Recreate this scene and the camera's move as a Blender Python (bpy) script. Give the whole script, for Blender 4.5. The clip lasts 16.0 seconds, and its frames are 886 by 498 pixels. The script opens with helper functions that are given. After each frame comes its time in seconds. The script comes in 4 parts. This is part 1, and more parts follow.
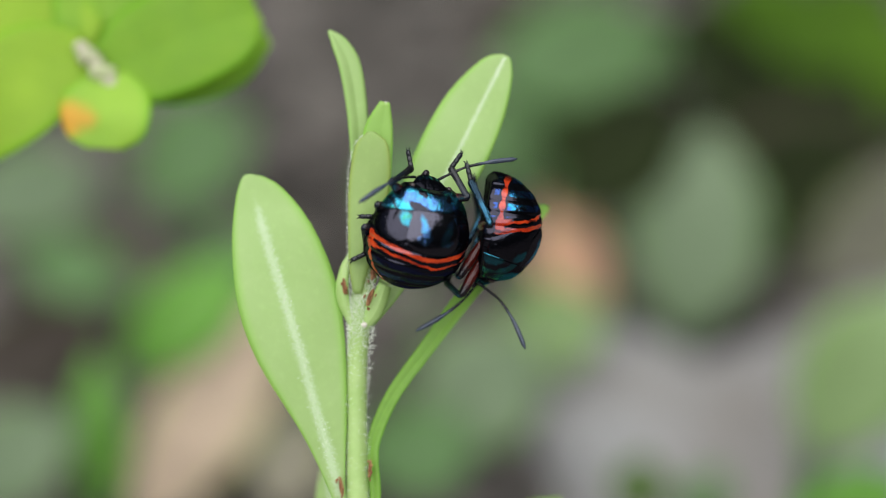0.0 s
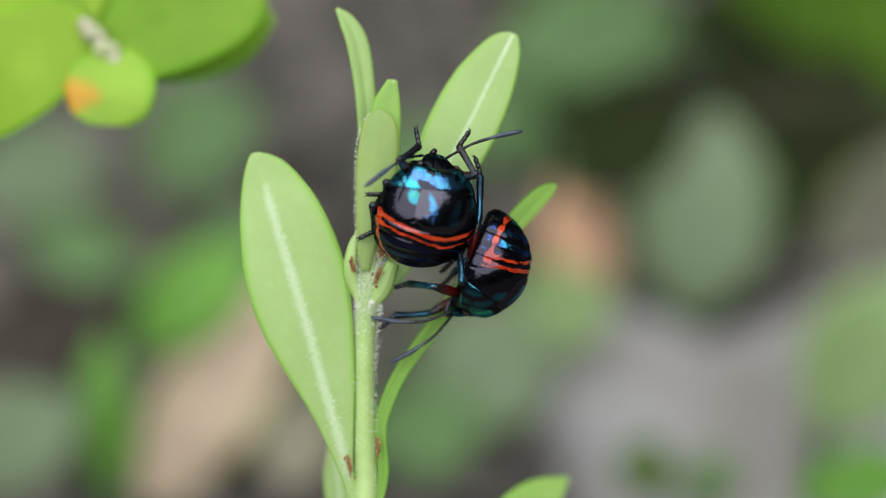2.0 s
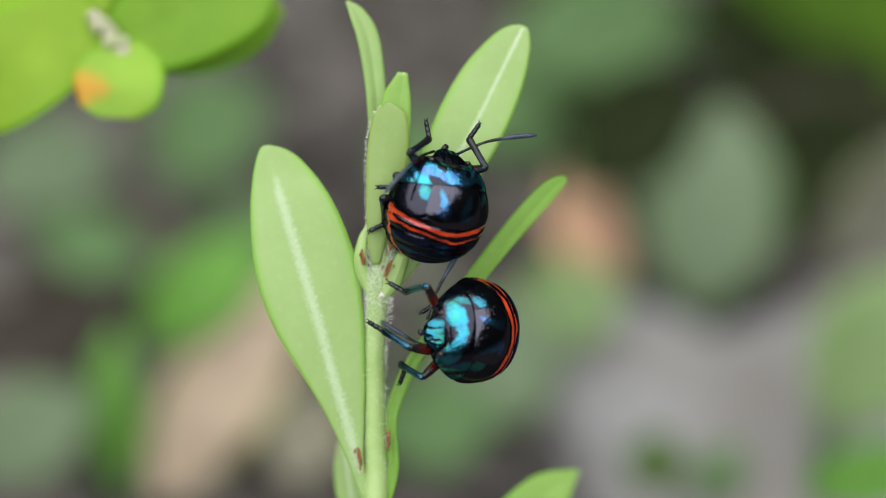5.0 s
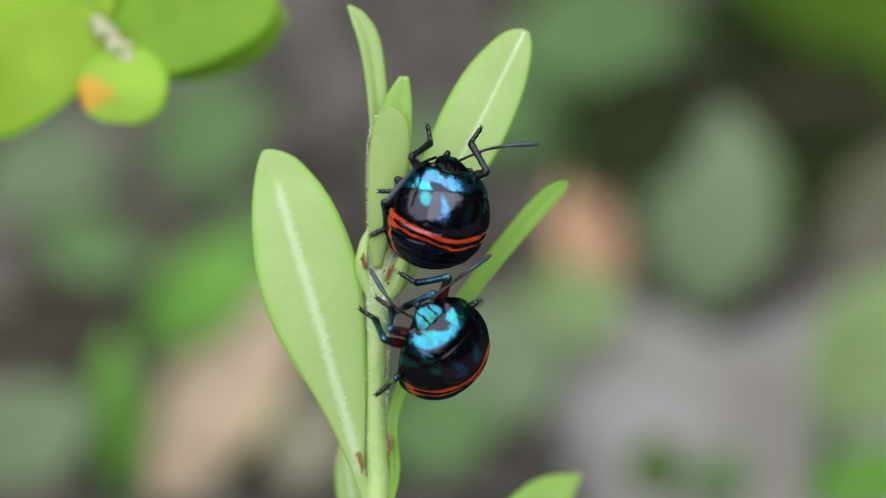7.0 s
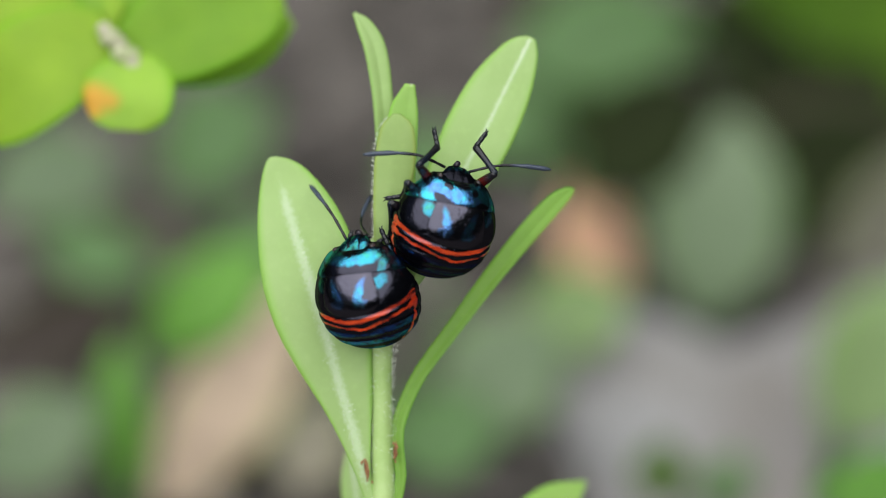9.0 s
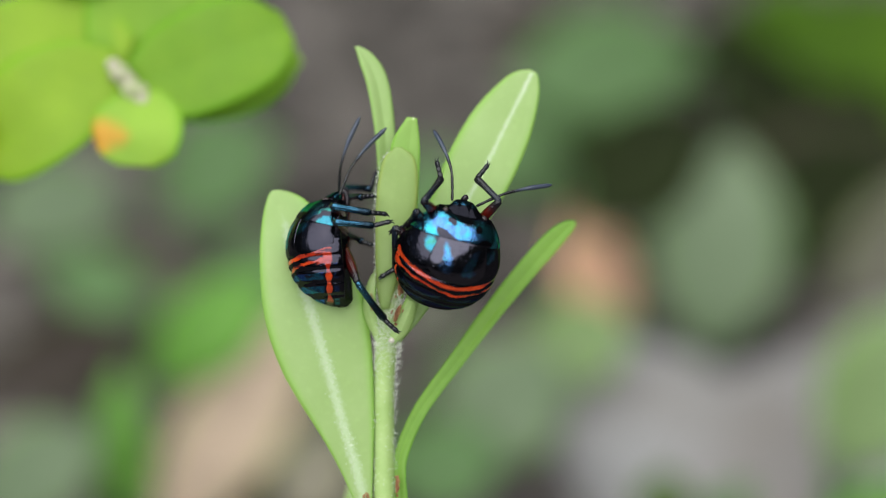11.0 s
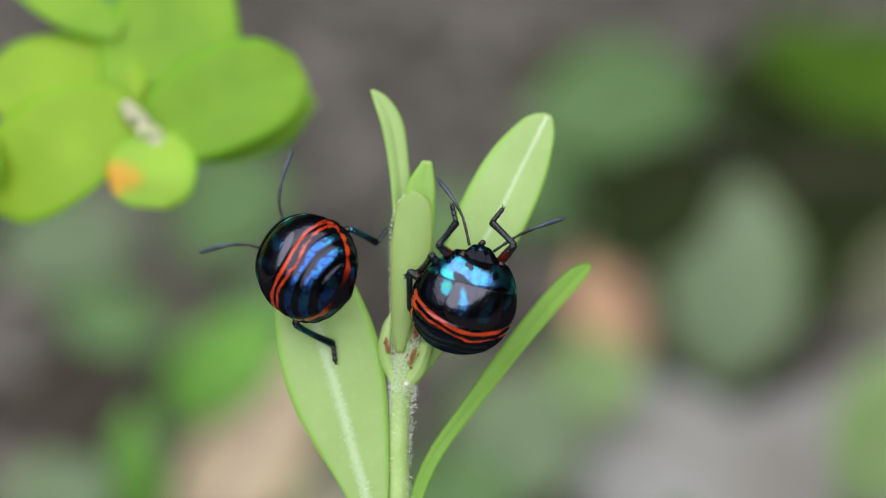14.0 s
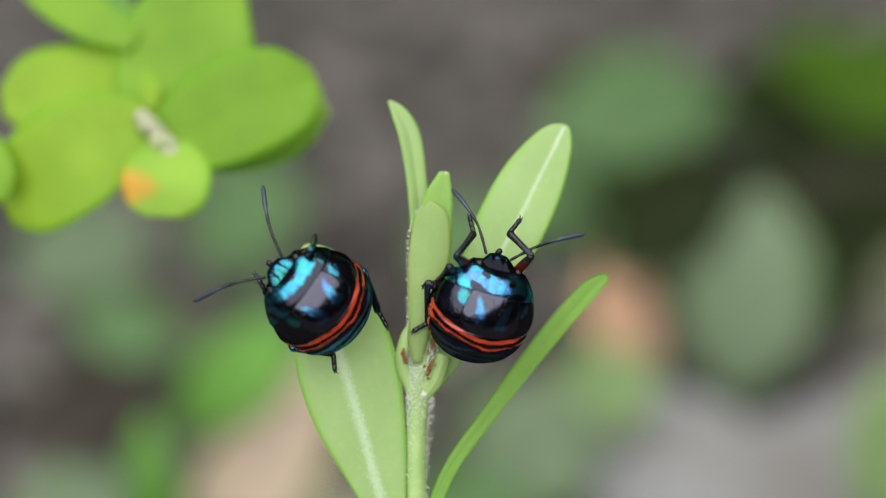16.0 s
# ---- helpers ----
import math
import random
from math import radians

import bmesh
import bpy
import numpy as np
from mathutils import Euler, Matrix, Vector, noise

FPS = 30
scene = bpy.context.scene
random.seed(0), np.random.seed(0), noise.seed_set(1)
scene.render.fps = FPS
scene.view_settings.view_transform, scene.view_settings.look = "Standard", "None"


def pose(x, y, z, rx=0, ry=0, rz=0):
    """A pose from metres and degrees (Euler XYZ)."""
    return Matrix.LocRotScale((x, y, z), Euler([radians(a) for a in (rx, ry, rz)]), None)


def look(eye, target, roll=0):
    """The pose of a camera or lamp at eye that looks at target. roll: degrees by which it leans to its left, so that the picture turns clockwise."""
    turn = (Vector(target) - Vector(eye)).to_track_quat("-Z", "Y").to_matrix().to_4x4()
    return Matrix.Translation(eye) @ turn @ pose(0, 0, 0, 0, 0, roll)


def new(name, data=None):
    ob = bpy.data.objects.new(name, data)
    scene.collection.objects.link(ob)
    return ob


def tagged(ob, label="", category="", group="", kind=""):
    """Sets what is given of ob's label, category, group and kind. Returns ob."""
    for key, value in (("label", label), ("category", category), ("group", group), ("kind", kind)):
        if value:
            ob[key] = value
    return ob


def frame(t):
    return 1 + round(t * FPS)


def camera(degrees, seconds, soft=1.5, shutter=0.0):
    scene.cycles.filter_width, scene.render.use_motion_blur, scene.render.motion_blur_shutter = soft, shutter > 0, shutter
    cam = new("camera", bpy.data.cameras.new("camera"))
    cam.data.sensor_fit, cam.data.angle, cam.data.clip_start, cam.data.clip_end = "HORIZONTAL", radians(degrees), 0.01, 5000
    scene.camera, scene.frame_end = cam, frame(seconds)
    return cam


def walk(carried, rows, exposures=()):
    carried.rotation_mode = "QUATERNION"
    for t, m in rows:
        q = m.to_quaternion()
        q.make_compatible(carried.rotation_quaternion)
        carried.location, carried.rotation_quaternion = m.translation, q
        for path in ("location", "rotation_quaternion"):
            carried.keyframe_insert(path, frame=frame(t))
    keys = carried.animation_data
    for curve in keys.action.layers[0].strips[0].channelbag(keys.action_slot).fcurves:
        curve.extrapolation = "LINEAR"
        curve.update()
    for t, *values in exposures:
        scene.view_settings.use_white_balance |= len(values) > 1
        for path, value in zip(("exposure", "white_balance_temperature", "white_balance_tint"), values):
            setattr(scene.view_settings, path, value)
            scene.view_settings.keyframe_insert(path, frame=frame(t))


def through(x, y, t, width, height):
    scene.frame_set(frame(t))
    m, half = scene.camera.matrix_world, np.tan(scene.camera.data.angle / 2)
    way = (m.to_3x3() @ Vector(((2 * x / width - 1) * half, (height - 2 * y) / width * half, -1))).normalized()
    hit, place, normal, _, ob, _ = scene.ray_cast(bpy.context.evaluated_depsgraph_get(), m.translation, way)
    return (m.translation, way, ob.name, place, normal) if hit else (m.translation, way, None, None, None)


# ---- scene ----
# ---------------------------------------------------------------- camera
FOV = 28.0
REACH = 0.1572                      # metres from the lens to the shoot
TILT = 35.0                         # the camera looks down by this much at the start
SHOOT = Matrix.Translation((0.0, 0.0, 0.17)) @ pose(0, 0, 0, 90 - TILT, 0, 0)   # x right, y up the shoot, z to the lens
cam = camera(FOV, 16.0, soft=1.1)
cam.data.dof.use_dof = True
cam.data.dof.focus_distance = 0.15350
cam.data.dof.aperture_fstop = 8
# seconds, drift to the left and upwards in degrees
DRIFT = [
    (0, 0.000, 0.000),
    (0.5, 0.031, -0.053),
    (1, 0.107, -0.288),
    (1.5, 0.107, -0.397),
    (2, 0.194, -0.547),
    (2.5, 0.247, -0.561),
    (3, 0.269, -0.881),
    (3.5, 0.334, -0.881),
    (4, 0.418, -0.839),
    (6.5, 0.463, -0.634),
    (7, 0.484, -0.623),
    (7.5, 0.537, -0.505),
    (8, 0.579, -0.483),
    (10.5, 0.655, 0.042),
    (11, 0.676, 0.386),
    (11.5, 0.730, 0.699),
    (12, 0.772, 0.859),
    (12.5, 0.828, 1.268),
    (13, 0.902, 1.407),
    (13.5, 0.968, 1.310),
    (14, 1.052, 1.462),
    (14.5, 1.256, 1.590),
    (15, 1.289, 1.698),
    (15.5, 1.343, 1.827),
    (16, 1.482, 1.729),
]


def eye_row(t, left, up):
    m = SHOOT @ Matrix.Translation((-0.000820 * left, 0.000820 * up, REACH)) @ pose(0, 0, 0, up, 0, 0)
    return t, m @ pose(0, 0, 0, 0, left, 0)


walk(cam, [eye_row(*r) for r in DRIFT], [(0.0, -0.70, 6260, 8), (9.0, -0.70, 6260, 8), (12.5, -0.65, 6260, 8), (16.0, -0.65, 6260, 8)])

# ---------------------------------------------------------------- light
world = bpy.data.worlds.new("sky")
scene.world = world
world.use_nodes = True
wn = world.node_tree.nodes
sky = wn.new("ShaderNodeTexSky")
sky.sky_type = "NISHITA"
sky.sun_disc = False
sky.sun_elevation = radians(70)
sky.sun_rotation = radians(231)
sky.air_density = 1.0
sky.dust_density = 4.0
wn["Background"].inputs[1].default_value = 0.042
world.node_tree.links.new(sky.outputs[0], wn["Background"].inputs[0])
sun = new("sun", bpy.data.lights.new("sun", "SUN"))
sun.data.energy = 8.4
sun.data.angle = radians(112)
sun.data.color = (1.0, 0.985, 0.96)
sun.matrix_world = look((-0.10, -0.50, 1.2), (0, 0, 0))


# ---------------------------------------------------------------- materials
class Nodes:
    """A small writer of node materials."""

    def __init__(self, name):
        self.mat = bpy.data.materials.new(name)
        self.mat.use_nodes = True
        self.tree = self.mat.node_tree
        self.shader = self.tree.nodes["Principled BSDF"]
        self.out = self.tree.nodes["Material Output"]
        tc = self.tree.nodes.new("ShaderNodeTexCoord")
        self.where = tc.outputs["Object"]

    def put(self, socket, value):
        if isinstance(value, bpy.types.NodeSocket):
            self.tree.links.new(value, socket)
        elif isinstance(value, tuple) and len(value) == 3 and socket.type == "RGBA":
            socket.default_value = (*value, 1)
        else:
            socket.default_value = value

    def m(self, op, a, b=0.0, c=0.0, clamp=False):
        n = self.tree.nodes.new("ShaderNodeMath")
        n.operation, n.use_clamp = op, clamp
        for s, v in zip(n.inputs, (a, b, c)):
            self.put(s, v)
        return n.outputs[0]

    def step(self, v, lo, hi):
        n = self.tree.nodes.new("ShaderNodeMapRange")
        n.interpolation_type = "SMOOTHSTEP"
        for s, val in zip(n.inputs, (v, lo, hi, 0.0, 1.0)):
            self.put(s, val)
        return n.outputs[0]

    def mix(self, fac, a, b):
        n = self.tree.nodes.new("ShaderNodeMix")
        n.data_type = "RGBA"
        self.put(n.inputs[0], fac)
        self.put(n.inputs[6], a)
        self.put(n.inputs[7], b)
        return n.outputs[2]

    def noise(self, scale, detail=3.0, rough=0.5, stretch=(1, 1, 1), distort=0.0):
        mp = self.tree.nodes.new("ShaderNodeMapping")
        mp.inputs["Scale"].default_value = stretch
        self.put(mp.inputs[0], self.where)
        n = self.tree.nodes.new("ShaderNodeTexNoise")
        self.put(n.inputs["Vector"], mp.outputs[0])
        n.inputs["Scale"].default_value = scale
        n.inputs["Detail"].default_value = detail
        n.inputs["Roughness"].default_value = rough
        n.inputs["Distortion"].default_value = distort
        return n.outputs[0]

    def cells(self, scale):
        n = self.tree.nodes.new("ShaderNodeTexVoronoi")
        self.put(n.inputs["Vector"], self.where)
        n.inputs["Scale"].default_value = scale
        return n.outputs[0]

    def xyz(self):
        n = self.tree.nodes.new("ShaderNodeSeparateXYZ")
        self.put(n.inputs[0], self.where)
        return [self.m("MULTIPLY", o, 1000.0) for o in n.outputs]

    def bump(self, height, strength, distance):
        n = self.tree.nodes.new("ShaderNodeBump")
        n.inputs["Strength"].default_value = strength
        n.inputs["Distance"].default_value = distance
        self.put(n.inputs["Height"], height)
        self.put(self.shader.inputs["Normal"], n.outputs[0])

    def set(self, **values):
        for k, v in values.items():
            self.put(self.shader.inputs[k.replace("_", " ").replace("  ", " ")], v)
        return self


def leaf_material(name, light, dark, shine=0.45, through=0.35, glow=None, spot=None, fine=1.0, rim=None, felt=False):
    n = Nodes(name)
    big = n.noise(140 * fine, 3)
    small = n.noise(1500 * fine, 3)
    col = n.mix(n.step(big, 0.32, 0.68), dark, light)
    col = n.mix(n.m("MULTIPLY", n.step(small, 0.5, 0.75), 0.12), col, tuple(min(1, c * 1.35 + 0.02) for c in light))
    col = n.mix(n.m("MULTIPLY", n.step(n.cells(420 * fine), 0.06, 0.0), 0.08), col, tuple(c * 0.6 for c in dark))
    mottle = n.m("MULTIPLY", n.step(n.noise(520 * fine, 4, 0.6), 0.48, 0.70), 0.22)
    col = n.mix(mottle, col, tuple(min(1, c * k + 0.015) for c, k in zip(light, (1.12, 1.06, 1.15))))
    at = n.tree.nodes.new("ShaderNodeAttribute")
    at.attribute_name = "rim"
    col = n.mix(n.m("MULTIPLY", n.step(at.outputs["Fac"], 0.74, 1.0), 0.75), col, rim or tuple(c * k for c, k in zip(light, (0.72, 0.98, 0.35))))
    if felt:
        core = n.tree.nodes.new("ShaderNodeAttribute")
        core.attribute_name = "core"
        grain = n.m("MULTIPLY", n.m("SUBTRACT", n.noise(3000, 4, 0.75), 0.5), 2.6)
        f = n.m("SUBTRACT", 1.0, n.step(n.m("ADD", core.outputs["Fac"], grain), 0.05, 1.25))
        col = n.mix(n.m("MULTIPLY", f, 0.55), col, (0.71, 0.83, 0.60))
    if spot:
        x, y, z = n.xyz()
        ex, ey = (n.m("DIVIDE", n.m("SUBTRACT", v, c), r) for v, c, r in zip((x, y), spot[:2], spot[2:]))
        e = n.m("ADD", n.m("ADD", n.m("MULTIPLY", ex, ex), n.m("MULTIPLY", ey, ey)), n.m("MULTIPLY", n.m("SUBTRACT", n.noise(600, 3), 0.5), 1.6))
        col = n.mix(n.m("SUBTRACT", 1.0, n.step(e, 0.2, 1.5)), col, (0.72, 0.38, 0.03))
    n.set(Base_Color=col, Roughness=n.m("MULTIPLY_ADD", small, 0.2, shine - 0.1), Specular_IOR_Level=0.1 if shine >= 0.7 else 0.5)
    n.bump(small, 0.25, 0.00008 / fine)
    tr = n.tree.nodes.new("ShaderNodeBsdfTranslucent")
    n.put(tr.inputs[0], n.mix(0.5, col, glow or light))
    mx = n.tree.nodes.new("ShaderNodeMixShader")
    mx.inputs[0].default_value = through
    n.tree.links.new(n.shader.outputs[0], mx.inputs[1])
    n.tree.links.new(tr.outputs[0], mx.inputs[2])
    n.tree.links.new(mx.outputs[0], n.out.inputs[0])
    return n.mat


def plain_material(name, a, b, scale, rough=0.6, bump=0.3, depth=0.0002, metal=0.0, coat=0.0):
    n = Nodes(name)
    big, small = n.noise(scale, 4), n.noise(scale * 7, 4)
    col = n.mix(n.step(big, 0.3, 0.7), a, b)
    col = n.mix(n.m("MULTIPLY", n.step(small, 0.45, 0.7), 0.35), col, tuple(c * 0.55 for c in a))
    n.set(Base_Color=col, Roughness=n.m("MULTIPLY_ADD", small, 0.25, rough - 0.12), Metallic=metal, Coat_Weight=coat)
    n.bump(small, bump, depth)
    return n.mat


def shell_material(plate, green=0.0):
    """Glossy black shell with orange-red bands and iridescent blue-green fields, for one plate, in the body's own millimetres."""
    n = Nodes("bug_" + plate + ("_green" if green else ""))
    x, y, z = n.xyz()
    soft = n.m("SUBTRACT", n.noise(330, 2), 0.5)
    fine = n.m("SUBTRACT", n.noise(1500, 3), 0.5)
    hue = n.m("ADD", n.noise(460, 3, 0.6), n.m("MULTIPLY", fine, 0.35))
    ay = n.m("ABSOLUTE", y)
    wx = n.m("ADD", x, n.m("ADD", n.m("MULTIPLY", fine, 0.45), n.m("MULTIPLY", soft, 0.8)))
    wy = n.m("ADD", ay, n.m("ADD", n.m("MULTIPLY", fine, -0.45), n.m("MULTIPLY", n.m("SUBTRACT", n.noise(380, 2, 0.5, (0.9, 1.1, 1.3)), 0.5), 0.9)))

    def no(v):
        return n.m("SUBTRACT", 1.0, v)

    def near(v, at, inner, outer):
        return no(n.step(n.m("ABSOLUTE", n.m("SUBTRACT", v, at)), inner, outer))

    def oval(at, size, slant=0.0, weight=1.0, soft_edge=0.75):
        du, dv = n.m("SUBTRACT", wx, at[0]), n.m("SUBTRACT", wy, at[1])
        eu = n.m("DIVIDE", du, size[0])
        ev = n.m("DIVIDE", n.m("SUBTRACT", dv, n.m("MULTIPLY", du, slant)), size[1])
        return n.m("MULTIPLY", no(n.step(n.m("ADD", n.m("MULTIPLY", eu, eu), n.m("MULTIPLY", ev, ev)), 1.15 - soft_edge, 1.15)), weight)

    def fields(lit, black=()):
        f = 0.0
        for o in lit:
            f = n.m("MAXIMUM", f, oval(*o))
        for o in black:
            f = n.m("MULTIPLY", f, no(oval(*o, soft_edge=0.5)))
        return n.m("MULTIPLY", f, n.m("MULTIPLY_ADD", n.step(n.noise(1100, 3, 0.6, (0.7, 1.5, 1.0)), 0.34, 0.56), 0.35, 0.65))

    orange = 0.0
    if plate == "head":
        metal = n.m("MULTIPLY", fields((((4.20, 0.65), (1.0, 0.80), 0.0, 0.65, 1.0),), (((4.25, 0.62), (0.70, 0.10)), ((4.62, 0.62), (0.10, 0.50)))), n.step(z, -1.2, -0.9))
        if not green:
            metal = n.m("MULTIPLY", n.m("MULTIPLY", metal, near(z, 0.1, 0.12, 0.30)), 0.5)
    elif plate == "pronotum":
        # green: narrower fields, its dark grazing reflections put into the pattern
        metal = fields((((3.38, 1.45), (0.50, 1.35), -0.35), ((3.35, 0.1), (0.42, 1.2)), ((2.50, 2.70), (0.75, 0.50), 0.3, 0.6), ((1.95, 3.75), (0.9, 0.34), 0.0, 0.6)) if green else
                       (((3.15, 1.50), (0.66, 1.40), -0.35), ((2.95, 0.1), (0.55, 1.3)), ((2.30, 2.75), (0.95, 0.62), 0.3, 0.95), ((1.95, 3.75), (1.0, 0.36), 0.0, 1.0)),
                       (((3.38, 1.00), (0.25, 0.30)), ((2.48, 1.70), (0.30, 0.75)), ((3.75, 0.1), (0.30, 0.55)))[2 if green else 0:])
    elif plate == "scutellum":
        metal = fields((((1.00, 0.98), (1.15, 0.46), 0.36, 0.85, 1.0), ((0.10, 0.95), (0.45, 0.66), 0.0, 0.7, 1.0)), (((-0.15, 0.0), (0.75, 0.46)), ((0.60, 1.45), (0.25, 0.30))))
        metal = n.m("MULTIPLY", metal, n.step(x, -0.55, -0.25))
    elif plate == "wing_pad":
        metal = fields((((1.50, 2.45), (0.60, 0.75), 0.3, 0.55), ((0.35, 1.75), (0.60, 0.34), 0.0, 0.4)))
        metal = n.m("MULTIPLY", metal, n.step(x, -0.25, 0.05))
    else:
        # a broad transverse band behind the wing pads, a thin one behind it, and a stripe along the margin that joins both
        wob = n.m("ADD", n.m("MULTIPLY", fine, 0.30), n.m("MULTIPLY", soft, 0.55))
        zz = n.m("ADD", z, n.m("MULTIPLY", wob, 0.5))
        xb = n.m("SUBTRACT", n.m("ADD", n.m("ADD", x, 1.38), wob), n.m("MULTIPLY", n.m("MULTIPLY", y, y), 0.048))
        seg = n.m("SINE", n.m("MULTIPLY_ADD", x, 5.71, 3.56))
        front = near(xb, 0.0, 0.13, 0.21)
        back = near(n.m("MULTIPLY_ADD", soft, 0.5, xb), -0.66, 0.06, 0.12)
        wide = n.m("MULTIPLY_ADD", seg, 0.07, 0.15)
        off = n.m("SUBTRACT", n.m("ABSOLUTE", n.m("SUBTRACT", zz, 1.15)), wide)
        ring = n.m("MULTIPLY", n.m("MULTIPLY", no(n.step(off, 0.0, 0.10)), no(n.step(xb, 0.15, 0.35))), n.step(x, -5.1, -4.3))
        corner = n.m("MULTIPLY", no(n.step(zz, 1.75, 2.2)), near(xb, -0.42, 0.50, 0.62))
        orange = n.m("MAXIMUM", n.m("MAXIMUM", front, back), n.m("MAXIMUM", ring, corner))
        orange = n.m("MULTIPLY", orange, n.step(zz, 0.72, 0.82))
        dots = n.m("MULTIPLY", near(zz, 1.85, 0.28, 0.45), near(xb, -0.40, 0.09, 0.17))
        streak = n.step(n.noise(1500, 3, 0.6, (1.9, 0.25, 0.6)), 0.55, 0.66)
        orange = n.m("MULTIPLY", orange, no(n.m("MAXIMUM", dots, n.m("MULTIPLY", streak, 0.85))))
        # stripes of blue across the segments, with dents of it under the margin
        row = n.m("MULTIPLY", n.step(n.m("ADD", seg, n.m("MULTIPLY", fine, 1.2)), -0.30, 0.30), n.step(zz, 1.50, 1.72))
        low = n.m("MULTIPLY", n.step(seg, -0.2, 0.5), n.m("MULTIPLY", near(zz, 0.55, 0.12, 0.25), 0.5))
        metal = n.m("MULTIPLY", n.m("MAXIMUM", row, low), no(n.step(xb, -1.25, -1.05)))
        # weaker stripes without green: dark ground reflections put into the colour
        metal = n.m("MULTIPLY", n.m("MULTIPLY", metal, 1.0 if green else 0.45), n.step(n.noise(2100, 2), 0.30, 0.50))
    metal = n.m("MULTIPLY", metal, no(orange))
    dark = n.mix(n.step(hue, 0.3, 0.7), (0.0010, 0.0010, 0.0016), (0.0015, 0.0017, 0.0025))
    red = n.mix(n.step(hue, 0.35, 0.65), (0.30, 0.016, 0.004), (0.55, 0.055, 0.010))
    n.set(Base_Color=n.mix(orange, dark, red), Roughness=n.m("MULTIPLY_ADD", orange, 0.1, 0.10), Specular_IOR_Level=n.m("MULTIPLY", orange, 0.3))
    pits = n.m("MULTIPLY", n.step(n.cells(3000), 0.12, 0.34), 0.6)
    n.bump(n.m("ADD", n.m("ADD", n.noise(3800, 2, 0.5), pits), n.m("MULTIPLY", n.noise(900, 2), 1.2)), 0.34, 0.00005)
    relief = n.shader.inputs["Normal"].links[0].from_socket
    if plate == "abdomen":
        # without green a deep blue, dimmed in colour for the same dark reflections
        bright = n.mix(n.step(hue, 0.48, 0.68), (0.045, 0.13, 0.50), (0.04, 0.27, 0.47)) if green else n.mix(hue, (0.02, 0.03, 0.22), (0.02, 0.06, 0.26))
    else:
        lean = 0.09 if plate == "scutellum" else -green
        bright = n.mix(n.step(hue, 0.33 + lean, 0.53 + lean), (0.10, 0.25, 0.60), (0.055, 0.40, 0.55))
        bright = n.mix(n.step(hue, 0.60 + lean, 0.74 + lean), bright, (0.06, 0.45, 0.36))
        if green and plate in ("head", "pronotum"):
            bright = n.mix(0.28, bright, (0.03, 0.12, 0.16))
    # gloss over the pigment: faint violet grey on black, strong blue to green on the fields;
    #     the scutellum's sky sheen is put into a brighter film colour, the head's film is darker
    film = n.tree.nodes.new("ShaderNodeBsdfAnisotropic")
    n.put(film.inputs["Color"], n.mix(metal, {"scutellum": (0.080, 0.077, 0.100), "head": (0.012, 0.012, 0.016)}.get(plate, (0.040, 0.039, 0.052)), bright))
    n.put(film.inputs["Roughness"], n.m("MULTIPLY_ADD", metal, 0.08, 0.13))
    n.put(film.inputs["Normal"], relief)
    both = n.tree.nodes.new("ShaderNodeAddShader")
    n.tree.links.new(n.shader.outputs[0], both.inputs[0])
    n.tree.links.new(film.outputs[0], both.inputs[1])
    n.tree.links.new(both.outputs[0], n.out.inputs[0])
    return n.mat


def limb_material(name, base, tip, at, metal=0.0):
    """A leg or feeler, changing colour along its length in millimetres."""
    n = Nodes(name)
    x, y, z = n.xyz()
    f = n.step(n.m("ADD", x, n.m("MULTIPLY", n.noise(1500), 0.8)), at, at + 1.0)
    n.set(Base_Color=n.mix(f, base, tip), Metallic=metal, Roughness=0.16, Specular_IOR_Level=0.42)
    n.bump(n.m("ADD", n.noise(2600, 2, 0.5, (0.12, 1, 1)), n.m("MULTIPLY", n.noise(5000, 2), 0.3)), 0.9, 0.00016)
    return n.mat


YOUNG = leaf_material("young_leaf", (0.405, 0.575, 0.205), (0.365, 0.53, 0.172), 0.5, 0.3, (0.55, 0.8, 0.25), felt=True)
YOUNG_TIP = leaf_material("young_leaf_fresh", (0.38, 0.61, 0.135), (0.335, 0.555, 0.115), 0.5, 0.35, (0.5, 0.75, 0.1))
YOUNG_BUD = leaf_material("bud_leaf", (0.360, 0.505, 0.155), (0.315, 0.455, 0.13), 0.5, 0.3, (0.5, 0.7, 0.2), rim=(0.40, 0.51, 0.11))
EDGE = leaf_material("leaf_edge", (0.27, 0.50, 0.06), (0.22, 0.43, 0.05), 0.45, 0.4)
VEIN = leaf_material("leaf_vein", fine=3.0, light=(0.78, 0.88, 0.60), dark=(0.60, 0.77, 0.38), shine=0.55, through=0.2)


def fuzzy_material():
    """The whitish, felted midrib of the young leaves."""
    n = Nodes("felted_midrib")
    f = n.step(n.noise(4200, 4, 0.7), 0.25, 0.7)
    n.set(Base_Color=n.mix(f, (0.47, 0.65, 0.29), (0.60, 0.74, 0.44)), Roughness=0.7)
    n.bump(n.noise(5200, 4, 0.7), 0.9, 0.00012)
    return n.mat


